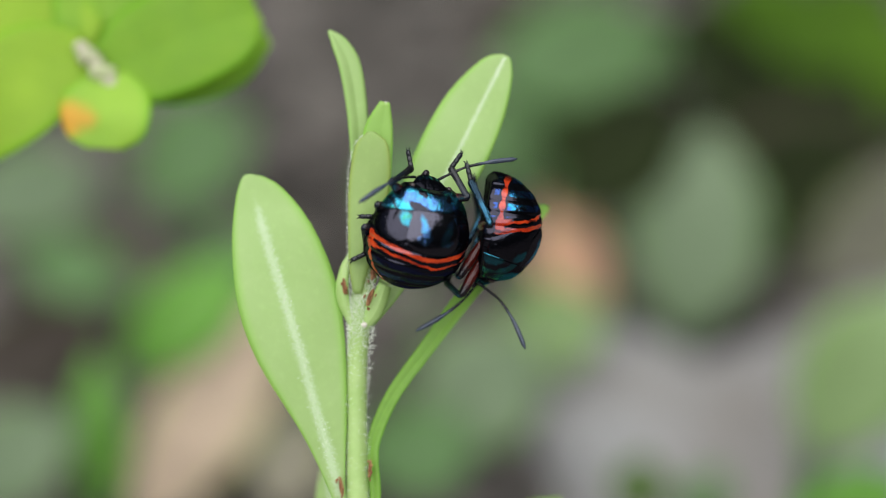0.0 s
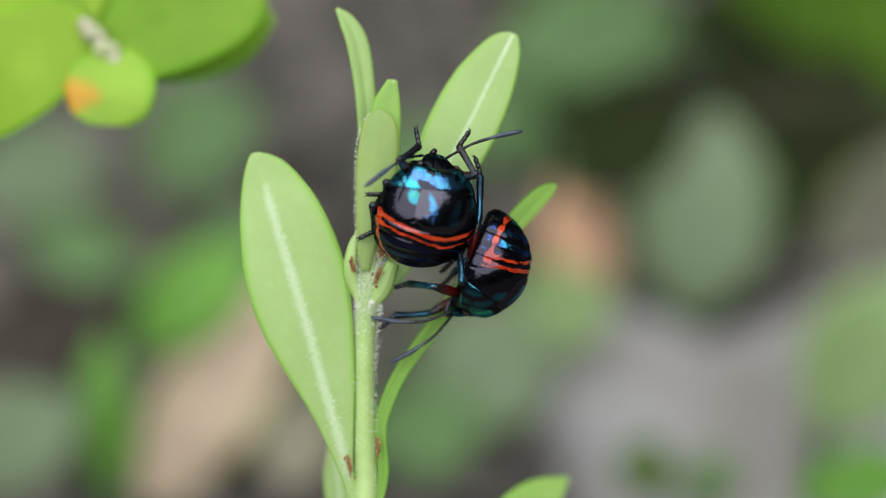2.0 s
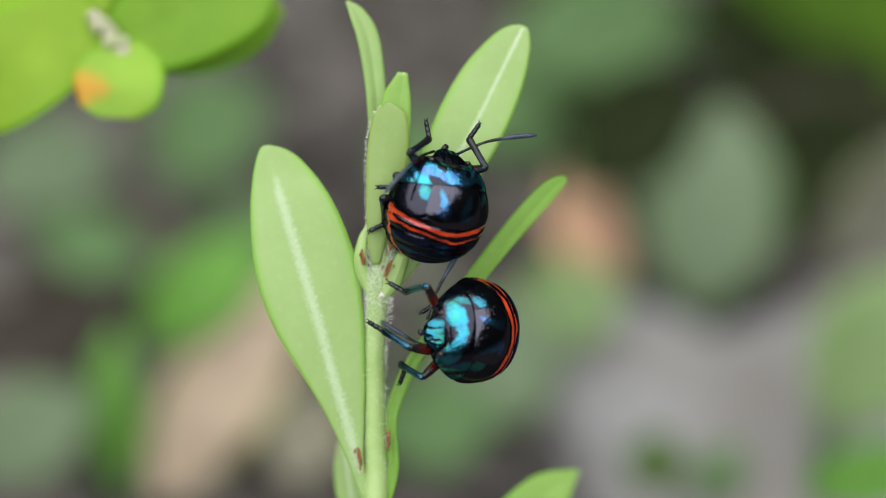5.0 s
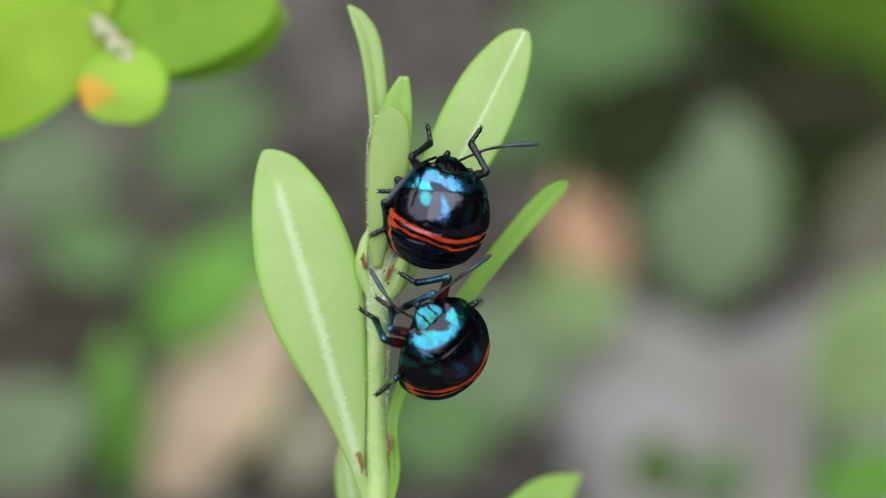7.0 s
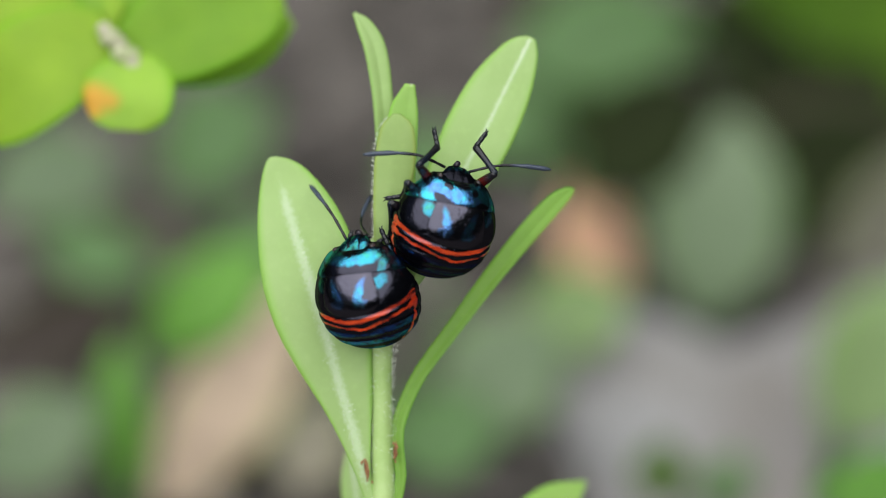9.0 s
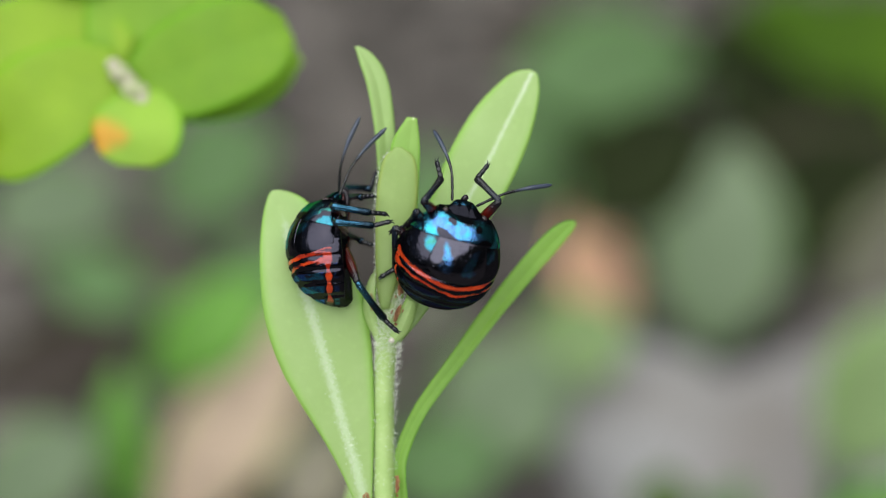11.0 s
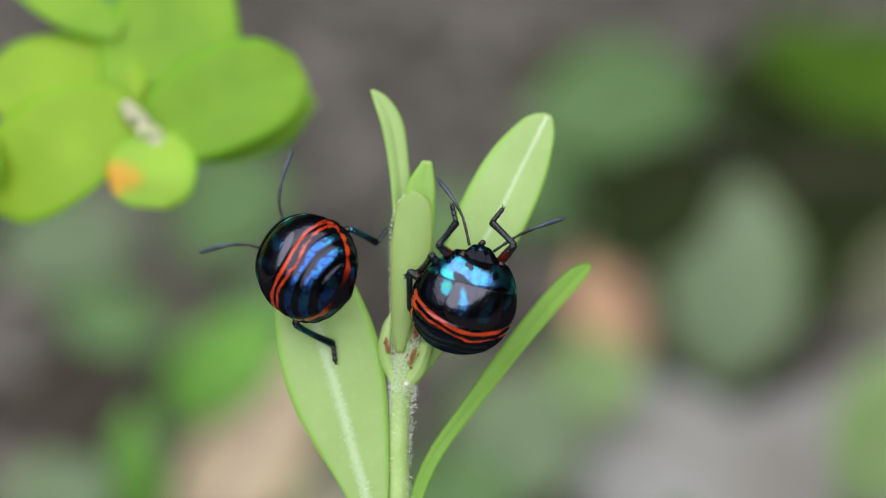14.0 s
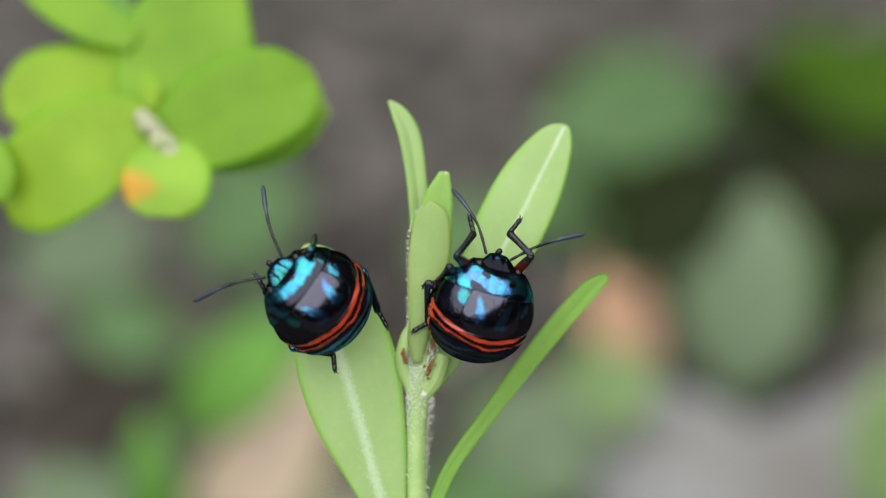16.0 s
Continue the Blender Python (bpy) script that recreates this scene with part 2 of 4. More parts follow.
FELT = fuzzy_material()
FELT_FLECK = plain_material("felt_fleck", (0.66, 0.76, 0.53), (0.60, 0.72, 0.44), 900, 0.7, 0.0)
STALK = leaf_material("stalk_green", (0.47, 0.64, 0.24), (0.38, 0.56, 0.17), 0.5, 0.2, fine=2.0)
HAIR = plain_material("plant_hair", (0.90, 0.93, 0.84), (0.84, 0.90, 0.74), 900, 0.7, 0.0)
SCAR = plain_material("brown_scar", (0.22, 0.065, 0.03), (0.50, 0.30, 0.12), 1800, 0.7, 0.8)
TIPWHITE = plain_material("pale_tip", (0.72, 0.66, 0.58), (0.8, 0.76, 0.66), 900, 0.7)
GLOSSY = leaf_material("glossy_leaf", (0.27, 0.485, 0.020), (0.205, 0.405, 0.014), 0.55, 0.4, (0.50, 0.72, 0.01))
GLOSSY_YELLOW = leaf_material("glossy_yellow_leaf", (0.335, 0.53, 0.018), (0.275, 0.455, 0.014), 0.55, 0.4, (0.58, 0.76, 0.01))
GLOSSY_DARK = leaf_material("glossy_dark_leaf", (0.16, 0.36, 0.03), (0.11, 0.28, 0.02), 0.35, 0.3)
TWIG = plain_material("pale_twig", (0.42, 0.58, 0.14), (0.46, 0.56, 0.20), 300, 0.7)
NODE = plain_material("pinkish_node", (0.46, 0.42, 0.32), (0.40, 0.45, 0.22), 500, 0.7)
SPOTTED = leaf_material("spotted_leaf", (0.34, 0.56, 0.04), (0.27, 0.48, 0.03), 0.5, 0.35, (0.6, 0.85, 0.05), (-36.8, 12.8, 2.7, 1.8))
PLATES = ("head", "pronotum", "scutellum", "wing_pad", "abdomen")
SHELL = {p: shell_material(p) for p in PLATES}
SHELL_GREEN = {p: shell_material(p, 0.09) for p in PLATES}
UNDER = limb_material("bug_underside", (0.10, 0.012, 0.008), (0.02, 0.015, 0.02), 0.5)
EYE = limb_material("bug_eye", (0.02, 0.015, 0.015), (0.03, 0.02, 0.02), 0.5)
FEMUR = limb_material("bug_femur", (0.060, 0.005, 0.003), (0.010, 0.009, 0.011), 2.1)
TIBIA = limb_material("bug_tibia", (0.045, 0.14, 0.22), (0.02, 0.04, 0.06), 1.9, 0.9)
TIBIA_DARK = limb_material("bug_dark_tibia", (0.008, 0.012, 0.02), (0.010, 0.010, 0.012), 1.5)
FOOT = limb_material("bug_foot", (0.012, 0.013, 0.016), (0.014, 0.015, 0.02), 1.0)
FEELER = limb_material("bug_feeler", (0.010, 0.010, 0.012), (0.05, 0.062, 0.09), 3.4)
SOIL = plain_material("grey_brown_soil", (0.105, 0.092, 0.080), (0.022, 0.019, 0.016), 55, 0.9, 0.6, 0.002)
STONE = plain_material("grey_stone", (0.30, 0.298, 0.298), (0.20, 0.182, 0.166), 24, 0.85, 0.4, 0.001)
DRY = leaf_material("dry_tan_leaf", (0.64, 0.50, 0.37), (0.38, 0.30, 0.22), 0.7, 0.15, fine=0.6)
DRY_ORANGE = leaf_material("dry_orange_leaf", (0.82, 0.50, 0.33), (0.66, 0.40, 0.26), 0.7, 0.15, fine=0.3)
WEED_GREEN = leaf_material("weed_green", (0.12, 0.235, 0.075), (0.085, 0.175, 0.045), 0.55, 0.25, fine=0.3)
WEED_PALE = leaf_material("weed_pale", (0.168, 0.232, 0.125), (0.125, 0.185, 0.09), 0.6, 0.2, fine=0.3)
DRY_DARK = leaf_material("dark_brown_litter", (0.060, 0.050, 0.042), (0.035, 0.028, 0.022), 0.8, 0.05, fine=0.3)
DRY_GREY = leaf_material("dry_grey_leaf", (0.32, 0.29, 0.22), (0.22, 0.21, 0.15), 0.75, 0.15, fine=0.3)
DRY_TAUPE = leaf_material("dry_taupe_leaf", (0.185, 0.18, 0.135), (0.12, 0.118, 0.085), 0.8, 0.1, fine=0.3)
WEED_SOFT = leaf_material("weed_soft", (0.255, 0.375, 0.145), (0.20, 0.30, 0.105), 0.6, 0.25, fine=0.3)
WEED_BRIGHT = leaf_material("weed_bright", (0.150, 0.375, 0.035), (0.11, 0.29, 0.022), 0.5, 0.3, fine=0.3)
WEED_DEEP = leaf_material("weed_deep", (0.085, 0.17, 0.012), (0.05, 0.105, 0.008), 0.7, 0.2, fine=0.3)
# near-black green: the shade between the plants, put into a leaf colour
WEED_SHADE = leaf_material("weed_shade", (0.026, 0.036, 0.012), (0.015, 0.020, 0.007), 0.8, 0.2, fine=0.3)
# for the added, unseen ring that keeps low sky out of the reflections
HEDGE_BLOCK = plain_material("dark_hedge_block", (0.018, 0.028, 0.010), (0.009, 0.013, 0.006), 14, 0.9, 0.5, 0.02)


# ---------------------------------------------------------------- mesh tools
def part(name, bm, material, parent=None, label="", smooth=True):
    """One mesh object from a bmesh, under a thing or a part."""
    bmesh.ops.recalc_face_normals(bm, faces=bm.faces)
    me = bpy.data.meshes.new(name)
    bm.to_mesh(me)
    bm.free()
    for p in me.polygons:
        p.use_smooth = smooth
    me.materials.append(material)
    ob = new(name, me)
    ob.parent = parent
    return tagged(ob, label)


def spline(points, count):
    """Even samples of a smooth line through the points (tuples of any length)."""
    p = np.array(points, float)
    p = np.vstack([2 * p[0] - p[1], p, 2 * p[-1] - p[-2]])
    n = len(points) - 1
    made = []
    for s in np.linspace(0, n - 1e-6, count):
        i, t = int(s), s - int(s)
        a, b, c, d = p[i], p[i + 1], p[i + 2], p[i + 3]
        made.append(0.5 * (2 * b + (c - a) * t + (2 * a - 5 * b + 4 * c - d) * t * t + (3 * b - a - 3 * c + d) * t ** 3))
    return np.array(made)


def tube(bm, points, radii, sides=10):
    """A round tube with closed ends."""
    rings = []
    pts = [Vector(p) for p in points]
    side = None
    for i, p in enumerate(pts):
        d = (pts[min(i + 1, len(pts) - 1)] - pts[max(i - 1, 0)]).normalized()
        if side is None:
            side = d.orthogonal().normalized()
        side = (side - d * side.dot(d)).normalized()
        up = d.cross(side)
        rings.append([bm.verts.new(p + (side * math.cos(a) + up * math.sin(a)) * radii[i])
                      for a in (2 * math.pi * k / sides for k in range(sides))])
    for a, b in zip(rings, rings[1:]):
        for k in range(sides):
            bm.faces.new((a[k], a[(k + 1) % sides], b[(k + 1) % sides], b[k]))
    bm.faces.new(rings[0][::-1])
    bm.faces.new(rings[-1])


def ball(bm, centre, radii, rings=10, sides=14):
    """An ellipsoid."""
    rows = []
    for i in range(1, rings):
        a = math.pi * i / rings
        rows.append([bm.verts.new((centre[0] + radii[0] * math.cos(a), centre[1] + radii[1] * math.sin(a) * math.cos(b),
                                   centre[2] + radii[2] * math.sin(a) * math.sin(b))) for b in (2 * math.pi * k / sides for k in range(sides))])
    ends = bm.verts.new((centre[0] + radii[0], centre[1], centre[2])), bm.verts.new((centre[0] - radii[0], centre[1], centre[2]))
    for a, b in zip(rows, rows[1:]):
        for k in range(sides):
            bm.faces.new((a[k], a[(k + 1) % sides], b[(k + 1) % sides], b[k]))
    for k in range(sides):
        bm.faces.new((ends[0], rows[0][(k + 1) % sides], rows[0][k]))
        bm.faces.new((ends[1], rows[-1][k], rows[-1][(k + 1) % sides]))


def blade(bm, mid, left, right, normal, fold=0.12, thick=0.0003, lengths=28, across=8, wave=0.0, seed=0.0, felt=None):
    """A leaf blade: a thick sheet along the midrib, with half widths to its two sides, folded a little along the midrib.
    Returns the midrib's line on its upper face."""
    mid, n = np.array(mid, float), Vector(normal).normalized()
    rim = bm.verts.layers.float.new("rim")
    core = bm.verts.layers.float.new("core")
    line = spline(mid, lengths)
    wl = spline([(v,) for v in left], lengths)[:, 0].clip(1e-5)
    wr = spline([(v,) for v in right], lengths)[:, 0].clip(1e-5)
    sheets, rib = [[], []], []
    for i in range(lengths):
        p = Vector(line[i])
        d = Vector(line[min(i + 1, lengths - 1)] - line[max(i - 1, 0)]).normalized()
        s = n.cross(d).normalized()
        up = d.cross(s)
        rib.append(p + up * thick * 0.5)
        for k, sign in ((0, 1), (1, -1)):
            row = []
            for j in range(-across, across + 1):
                w = (wl[i] if j < 0 else wr[i]) * abs(j) / across
                q = abs(j) / across
                lift = fold * w - fold * 0.35 * w * q + wave * w * math.sin(9 * i / lengths + seed + (2 if j < 0 else 0)) * q
                edge = thick * 0.5 * (1 - q ** 4 * 0.75)
                # s points to the left of the growing direction, seen from above
                v = bm.verts.new(p + s * (w if j < 0 else -w) + up * (lift + sign * edge))
                v[rim] = q
                # distance from the felted midrib, in its own half widths
                u = i / (lengths - 1)
                v[core] = 9.0 if felt is None else min(9.0, w * 1000 / felt[0] + 2.5 * max(0.0, (u - felt[2]) / 0.12) + 2.5 * max(0.0, (felt[1] - u) / 0.12))
                row.append(v)
            sheets[k].append(row)
    m = 2 * across + 1
    for i in range(lengths - 1):
        for j in range(m - 1):
            a, b = sheets
            bm.faces.new((a[i][j], a[i][j + 1], a[i + 1][j + 1], a[i + 1][j]))
            bm.faces.new((b[i][j], b[i + 1][j], b[i + 1][j + 1], b[i][j + 1]))
        for j in (0, m - 1):
            a, b = sheets
            bm.faces.new((a[i][j], a[i + 1][j], b[i + 1][j], b[i][j]))
    for i in (0, lengths - 1):
        for j in range(m - 1):
            a, b = sheets
            bm.faces.new((a[i][j], a[i][j + 1], b[i][j + 1], b[i][j]))
    return rib


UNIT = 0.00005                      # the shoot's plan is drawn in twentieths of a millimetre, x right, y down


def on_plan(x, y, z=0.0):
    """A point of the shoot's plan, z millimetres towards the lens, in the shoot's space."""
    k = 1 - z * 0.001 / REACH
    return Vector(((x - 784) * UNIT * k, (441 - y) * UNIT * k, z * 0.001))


def thing(name, label, category, m=None, group="", kind=""):
    ob = new(name)
    ob.empty_display_size = 0.01
    if m is not None:
        ob.matrix_world = m
    return tagged(ob, label, category, group, kind)


def leaf(parent, mid, left, right, normal=(0, 0, 1), fold=0.12, thick=0.32, material=None, vein=True, name="leaf", wave=0.0, rib=(0.14, 0.03), label="", vein_from=0.12, vein_to=0.92):
    """A leaf of the shoot's plan: blade with a raised pale midrib."""
    bm = bmesh.new()
    line = blade(bm, [on_plan(*p) for p in mid], [v * UNIT for v in left], [v * UNIT for v in right], normal, fold, thick * 0.001, wave=wave, felt=(max(rib[0], 0.26) * 0.95, vein_from, vein_to) if vein and material is None else None)
    ob = part(name, bm, material or YOUNG, parent, label)
    if vein:
        bm = bmesh.new()
        a, b = int(vein_from * len(line)), int(vein_to * len(line))
        rad = [0.001 * (rib[0] + (rib[1] - rib[0]) * i / (b - a)) * (0.18 if material is None else 1) * min(1, 0.3 + i * 0.2, 0.2 + (b - a - i) * 0.12) for i in range(b - a)]
        pts = [p - Vector(normal).normalized() * r * (0.93 if material is None else 0.8) for p, r in zip(line[a:b], rad)]
        tube(bm, pts, rad, 12)
        part("midrib", bm, FELT if material is None else VEIN, ob, "whitish midrib")
        if material is None:
            rng = random.Random(len(mid))
            bm = bmesh.new()
            for _ in range(420):
                u = rng.betavariate(1.6, 1.2)
                i = min(b - 2, a + int(u * (b - a - 1)))
                p = line[i].lerp(line[i + 1], rng.random())
                across = (line[i + 1] - line[i]).cross(Vector(normal)).normalized()
                r = 0.001 * rng.uniform(0.018, 0.065)
                side_way = rng.gauss(0, 0.001 * (rib[0] + (rib[1] - rib[0]) * u) * 0.75)
                ball(bm, p + across * side_way + Vector(normal).normalized() * (abs(side_way) * fold), (r, r * 1.2, r * 0.6), 4, 5)
            tagged(part("felt", bm, FELT_FLECK, ob, "whitish felt along the midrib"), kind="stuff")
    return ob


# ---------------------------------------------------------------- ground and surroundings
def ground():
    bm = bmesh.new()
    xs = [-400, -60, -8, -2] + [-0.9 + 0.02 * i for i in range(91)] + [2, 8, 60, 400]
    rows = [[bm.verts.new((x, y, 0.006 * (noise.noise(Vector((x * 18, y * 18, 0))) + 0.5 * noise.noise(Vector((x * 55, y * 55, 3)))) - 0.006 if abs(x) < 1 and abs(y) < 1 else -0.006)) for x in xs] for y in xs]
    for a, b in zip(rows, rows[1:]):
        for k in range(len(xs) - 1):
            bm.faces.new((a[k], a[k + 1], b[k + 1], b[k]))
    tagged(part("ground", bm, SOIL), "bare grey-brown garden soil with leaf litter", "ground", kind="structure")


def hedge():
    """An unseen dark hedge, added to close the place and block low sky: a rough, clipped ring of uneven height."""
    profile = spline([(1.0, -0.03), (0.95, 0.35), (0.98, 0.75), (1.08, 1.02), (1.32, 1.05), (1.5, -0.03)], 34)
    bm = bmesh.new()
    n, rings = 220, []
    for r, z in profile:
        ring = []
        for a in (2 * math.pi * k / n for k in range(n)):
            p = Vector((r * math.cos(a) * (1 + 0.05 * math.sin(7 * a + z * 3)), r * math.sin(a) * (1 + 0.05 * math.sin(5 * a + z)), z * (0.76 - 0.50 * math.cos(a - 3.9) + 0.04 * math.sin(11 * a))))
            rough = 0.035 * noise.noise(p * 9) + 0.030 * noise.noise(p * 24)
            ring.append(bm.verts.new(p + Vector((math.cos(a), math.sin(a), 0.6)) * rough))
        rings.append(ring)
    for a, b in zip(rings, rings[1:]):
        for k in range(n):
            bm.faces.new((a[k], a[(k + 1) % n], b[(k + 1) % n], b[k]))
    tagged(part("hedge_light_block", bm, HEDGE_BLOCK, smooth=False), "unseen dark hedge ring added to block the low sky", "hedge", kind="structure")


def slab():
    bm = bmesh.new()
    edge = [(0.019, 0.217), (0.03, 0.204), (0.042, 0.193), (0.053, 0.187), (0.067, 0.193), (0.085, 0.207), (0.113, 0.224), (0.15, 0.234), (0.129, 0.139), (0.08, 0.123), (0.038, 0.129), (0.027, 0.151), (0.021, 0.175)]
    loop = spline([(*e, 0) for e in edge + edge[:1]], 60)[:-1]
    c = loop.mean(0)
    rings = []
    for k, z in ((1.06, -0.012), (1.0, -0.002), (0.93, 0.004), (0.85, 0.007), (0.6, 0.009), (0.3, 0.009)):
        rings.append([bm.verts.new((c[0] + (p[0] - c[0]) * k, c[1] + (p[1] - c[1]) * k, z + 0.002 * noise.noise(Vector((p[0] * 40 * k, p[1] * 40 * k, 1))))) for p in loop])
    for a, b in zip(rings, rings[1:]):
        for k in range(len(a)):
            bm.faces.new((a[k], a[(k + 1) % len(a)], b[(k + 1) % len(a)], b[k]))
    bm.faces.new(rings[-1])
    tagged(part("stone", bm, STONE), "flat pale grey weathered stone in the soil", "stone")


def far_leaf(parent, centre, direction, normal, long, wide, material, name="leaf", curl=0.15, seed=0.0):
    """An oval leaf about its centre."""
    d = Vector(direction).normalized()
    n = Vector(normal).normalized()
    c = Vector(centre)
    mid = [c + d * long * k - n * long * curl * (k * k) for k in (-1, -0.5, 0, 0.5, 1)]
    w = [wide * k for k in (0.12, 0.78, 1.0, 0.78, 0.06)]
    bm = bmesh.new()
    line = blade(bm, mid, w, w, n, 0.15, 0.0007, 16, 4, 0.06, seed)
    ob = part(name, bm, material, parent)
    bm = bmesh.new()
    pts = line[1:-2]
    tube(bm, pts, [0.0007 - 0.0005 * i / len(pts) for i in range(len(pts))], 6)
    part("midrib", bm, material, ob)
    return mid[0]


def weed(label, leaves, root):
    """A low plant: stalks from one root to each leaf. Leaves: centre, direction, half length, half width, material."""
    w = thing("weed", label, "weed", Matrix.Translation(root))
    r = Vector(root)
    for k, (centre, direction, long, wide, material) in enumerate(leaves):
        base = far_leaf(w, Vector(centre) - r, direction, (0.05 * (k % 3 - 1), -0.75, 0.66), long, wide, material, seed=k * 1.7)
        bm = bmesh.new()
        bend = Vector((base.x * 0.35, base.y * 0.35, base.z * 0.75))
        pts = spline([(0, 0, -0.008), bend, base, base + Vector(direction).normalized() * long * 0.25], 12)
        tube(bm, pts, [0.0014 - 0.0006 * i / 11 for i in range(12)], 6)
        part("stalk", bm, WEED_GREEN, w)
    return w


def dry_leaf(label, centre, direction, normal, long, wide, material):
    t = thing("dry_leaf", label, "fallen leaf", Matrix.Translation(centre))
    far_leaf(t, (0, 0, 0), direction, normal, long, wide, material, "blade", 0.05, centre[0] * 40)
    return t


def gravel():
    """Clods and grit strewn over the soil."""
    rng = random.Random(8)
    bm = bmesh.new()
    for _ in range(2600):
        x, y = rng.uniform(-0.17, 0.17), rng.uniform(0.07, 0.44)
        r = rng.choice((0.0016, 0.0025, 0.004, 0.0055)) * rng.uniform(0.7, 1.3)
        ball(bm, (x, y, -0.006 + 0.2 * r), (r, r * rng.uniform(0.6, 1.0), r * rng.uniform(0.45, 0.8)), 5, 7)
    n = Nodes("soil_clods")
    geo = n.tree.nodes.new("ShaderNodeNewGeometry")
    pick = geo.outputs["Random Per Island"]
    col = n.mix(n.step(pick, 0.25, 0.95), (0.022, 0.018, 0.015), (0.27, 0.24, 0.215))
    n.set(Base_Color=n.mix(n.m("MULTIPLY", n.noise(900, 4), 0.5), col, (0.03, 0.026, 0.022)), Roughness=0.9)
    n.bump(n.noise(1400, 4), 0.6, 0.0004)
    tagged(part("gravel", bm, n.mat), "small grey-brown clods and grit on the soil", "gravel", kind="stuff")


ground()
gravel()
hedge()
slab()
# the second leaf of these two weeds is the shaded gap, painted near-black
weed('dull green broad-leaved weed with a near-black leaf painted as shade', [((0.0373, 0.2913, 0.03), (0.985, 0.1, 0.142), 0.0257, 0.0159, WEED_GREEN), ((0.0401, 0.2758, 0.012), (0.94, -0.196, -0.28), 0.0181, 0.0105, WEED_SHADE)], (0.039, 0.304, 0.0))
weed('pale grey-green broad-leaved weed with a near-black leaf painted as shade', [((0.0584, 0.2069, 0.03), (0.139, 0.568, 0.811), 0.0246, 0.0162, WEED_PALE), ((0.0496, 0.2645, 0.012), (0.5, 0.497, 0.709), 0.0133, 0.0089, WEED_SHADE)], (0.054, 0.256, 0.0))
weed('bright green weed beside the bed', [((0.1099, 0.3074, 0.03), (0.906, 0.242, 0.346), 0.0202, 0.014, WEED_DEEP), ((0.1197, 0.2952, 0.02), (0.5, 0.497, 0.709), 0.017, 0.0108, WEED_DEEP), ((0.0968, 0.3369, 0.02), (-0.94, 0.196, 0.28), 0.0182, 0.0116, WEED_DEEP)], (0.109, 0.333, 0.0))
weed('green weed with rounded leaves', [((-0.0614, 0.2412, 0.03), (0.866, 0.287, 0.41), 0.0166, 0.0131, WEED_GREEN), ((-0.0538, 0.1682, 0.035), (0.766, 0.369, 0.527), 0.0166, 0.0095, WEED_BRIGHT), ((-0.0478, 0.2076, 0.02), (0.94, 0.196, 0.28), 0.0135, 0.0092, WEED_GREEN)], (-0.054, 0.226, 0.0))
weed('pale green weed with rounded leaves', [((-0.0982, 0.2235, 0.03), (0.985, 0.1, 0.142), 0.0174, 0.012, WEED_PALE), ((-0.0874, 0.2123, 0.015), (0.94, -0.196, -0.28), 0.0147, 0.008, WEED_GREEN)], (-0.093, 0.238, 0.0))
weed('green weed with upright blades', [((-0.0817, 0.124, 0.035), (0.866, 0.287, 0.41), 0.0139, 0.0096, WEED_PALE), ((-0.0676, 0.1362, 0.03), (-0.087, 0.571, 0.816), 0.0167, 0.0053, WEED_BRIGHT)], (-0.075, 0.15, 0.0))
weed('soft green weed in the soil', [((0.0076, 0.1502, 0.03), (0.766, 0.369, 0.527), 0.0149, 0.0132, WEED_PALE), ((0.0240, 0.1830, 0.020), (0.94, 0.196, 0.28), 0.0140, 0.0100, WEED_SOFT), ((-0.0044, 0.1369, 0.025), (0.985, 0.1, 0.142), 0.0123, 0.009, WEED_GREEN), ((-0.0092, 0.2491, 0.015), (0.174, 0.565, 0.807), 0.0143, 0.01, WEED_GREEN)], (-0.002, 0.199, 0.0))
weed('green weed beside the stone', [((0.0836, 0.1494, 0.035), (0.5, 0.497, 0.709), 0.0193, 0.0125, WEED_SOFT), ((0.0669, 0.0849, 0.06), (0.966, 0.148, 0.212), 0.0101, 0.0055, WEED_BRIGHT)], (0.075, 0.137, 0.0))
# leaves that only darken this corner: shade painted as near-black green
weed('near-black low leaves with shade put into their colour', [((0.0922, 0.2537, 0.012), (0.94, 0.196, 0.28), 0.0246, 0.0159, WEED_SHADE), ((0.0838, 0.2885, 0.015), (0.866, -0.287, -0.41), 0.0199, 0.0123, WEED_SHADE), ((0.0794, 0.3364, 0.01), (0.985, 0.1, 0.142), 0.0184, 0.0117, WEED_SHADE), ((0.1059, 0.2816, 0.012), (0.342, 0.539, 0.77), 0.0183, 0.0107, WEED_SHADE)], (0.09, 0.31, 0.0))
# its first leaf is painted shade for the gap under the green leaf
weed('green creeping weed with a near-black leaf painted as shade', [((0.0405, 0.2176, 0.045), (0.7, 0.41, 0.585), 0.0195, 0.0130, WEED_SHADE), ((0.0177, 0.282, 0.01), (0.866, 0.287, 0.41), 0.0183, 0.0107, WEED_GREEN)], (0.026, 0.27, 0.0))
weed('small dark green weed', [((0.0387, 0.1322, 0.02), (0.174, 0.565, 0.807), 0.0061, 0.0054, WEED_DEEP), ((0.0528, 0.1346, 0.015), (0.5, 0.497, 0.709), 0.0068, 0.0045, WEED_GREEN)], (0.046, 0.153, 0.0))
dry_leaf('dry orange-tan fallen leaf on the soil', (0.0310, 0.2205, 0.012), (-0.309, 0.546, 0.779), (0, -0.7, 0.72), 0.0170, 0.0089, DRY_ORANGE)
dry_leaf('dry beige fallen leaf on the soil', (-0.0491, 0.1573, 0.018), (0.53, 0.486, 0.695), (0, -0.7, 0.72), 0.0297, 0.0112, DRY)
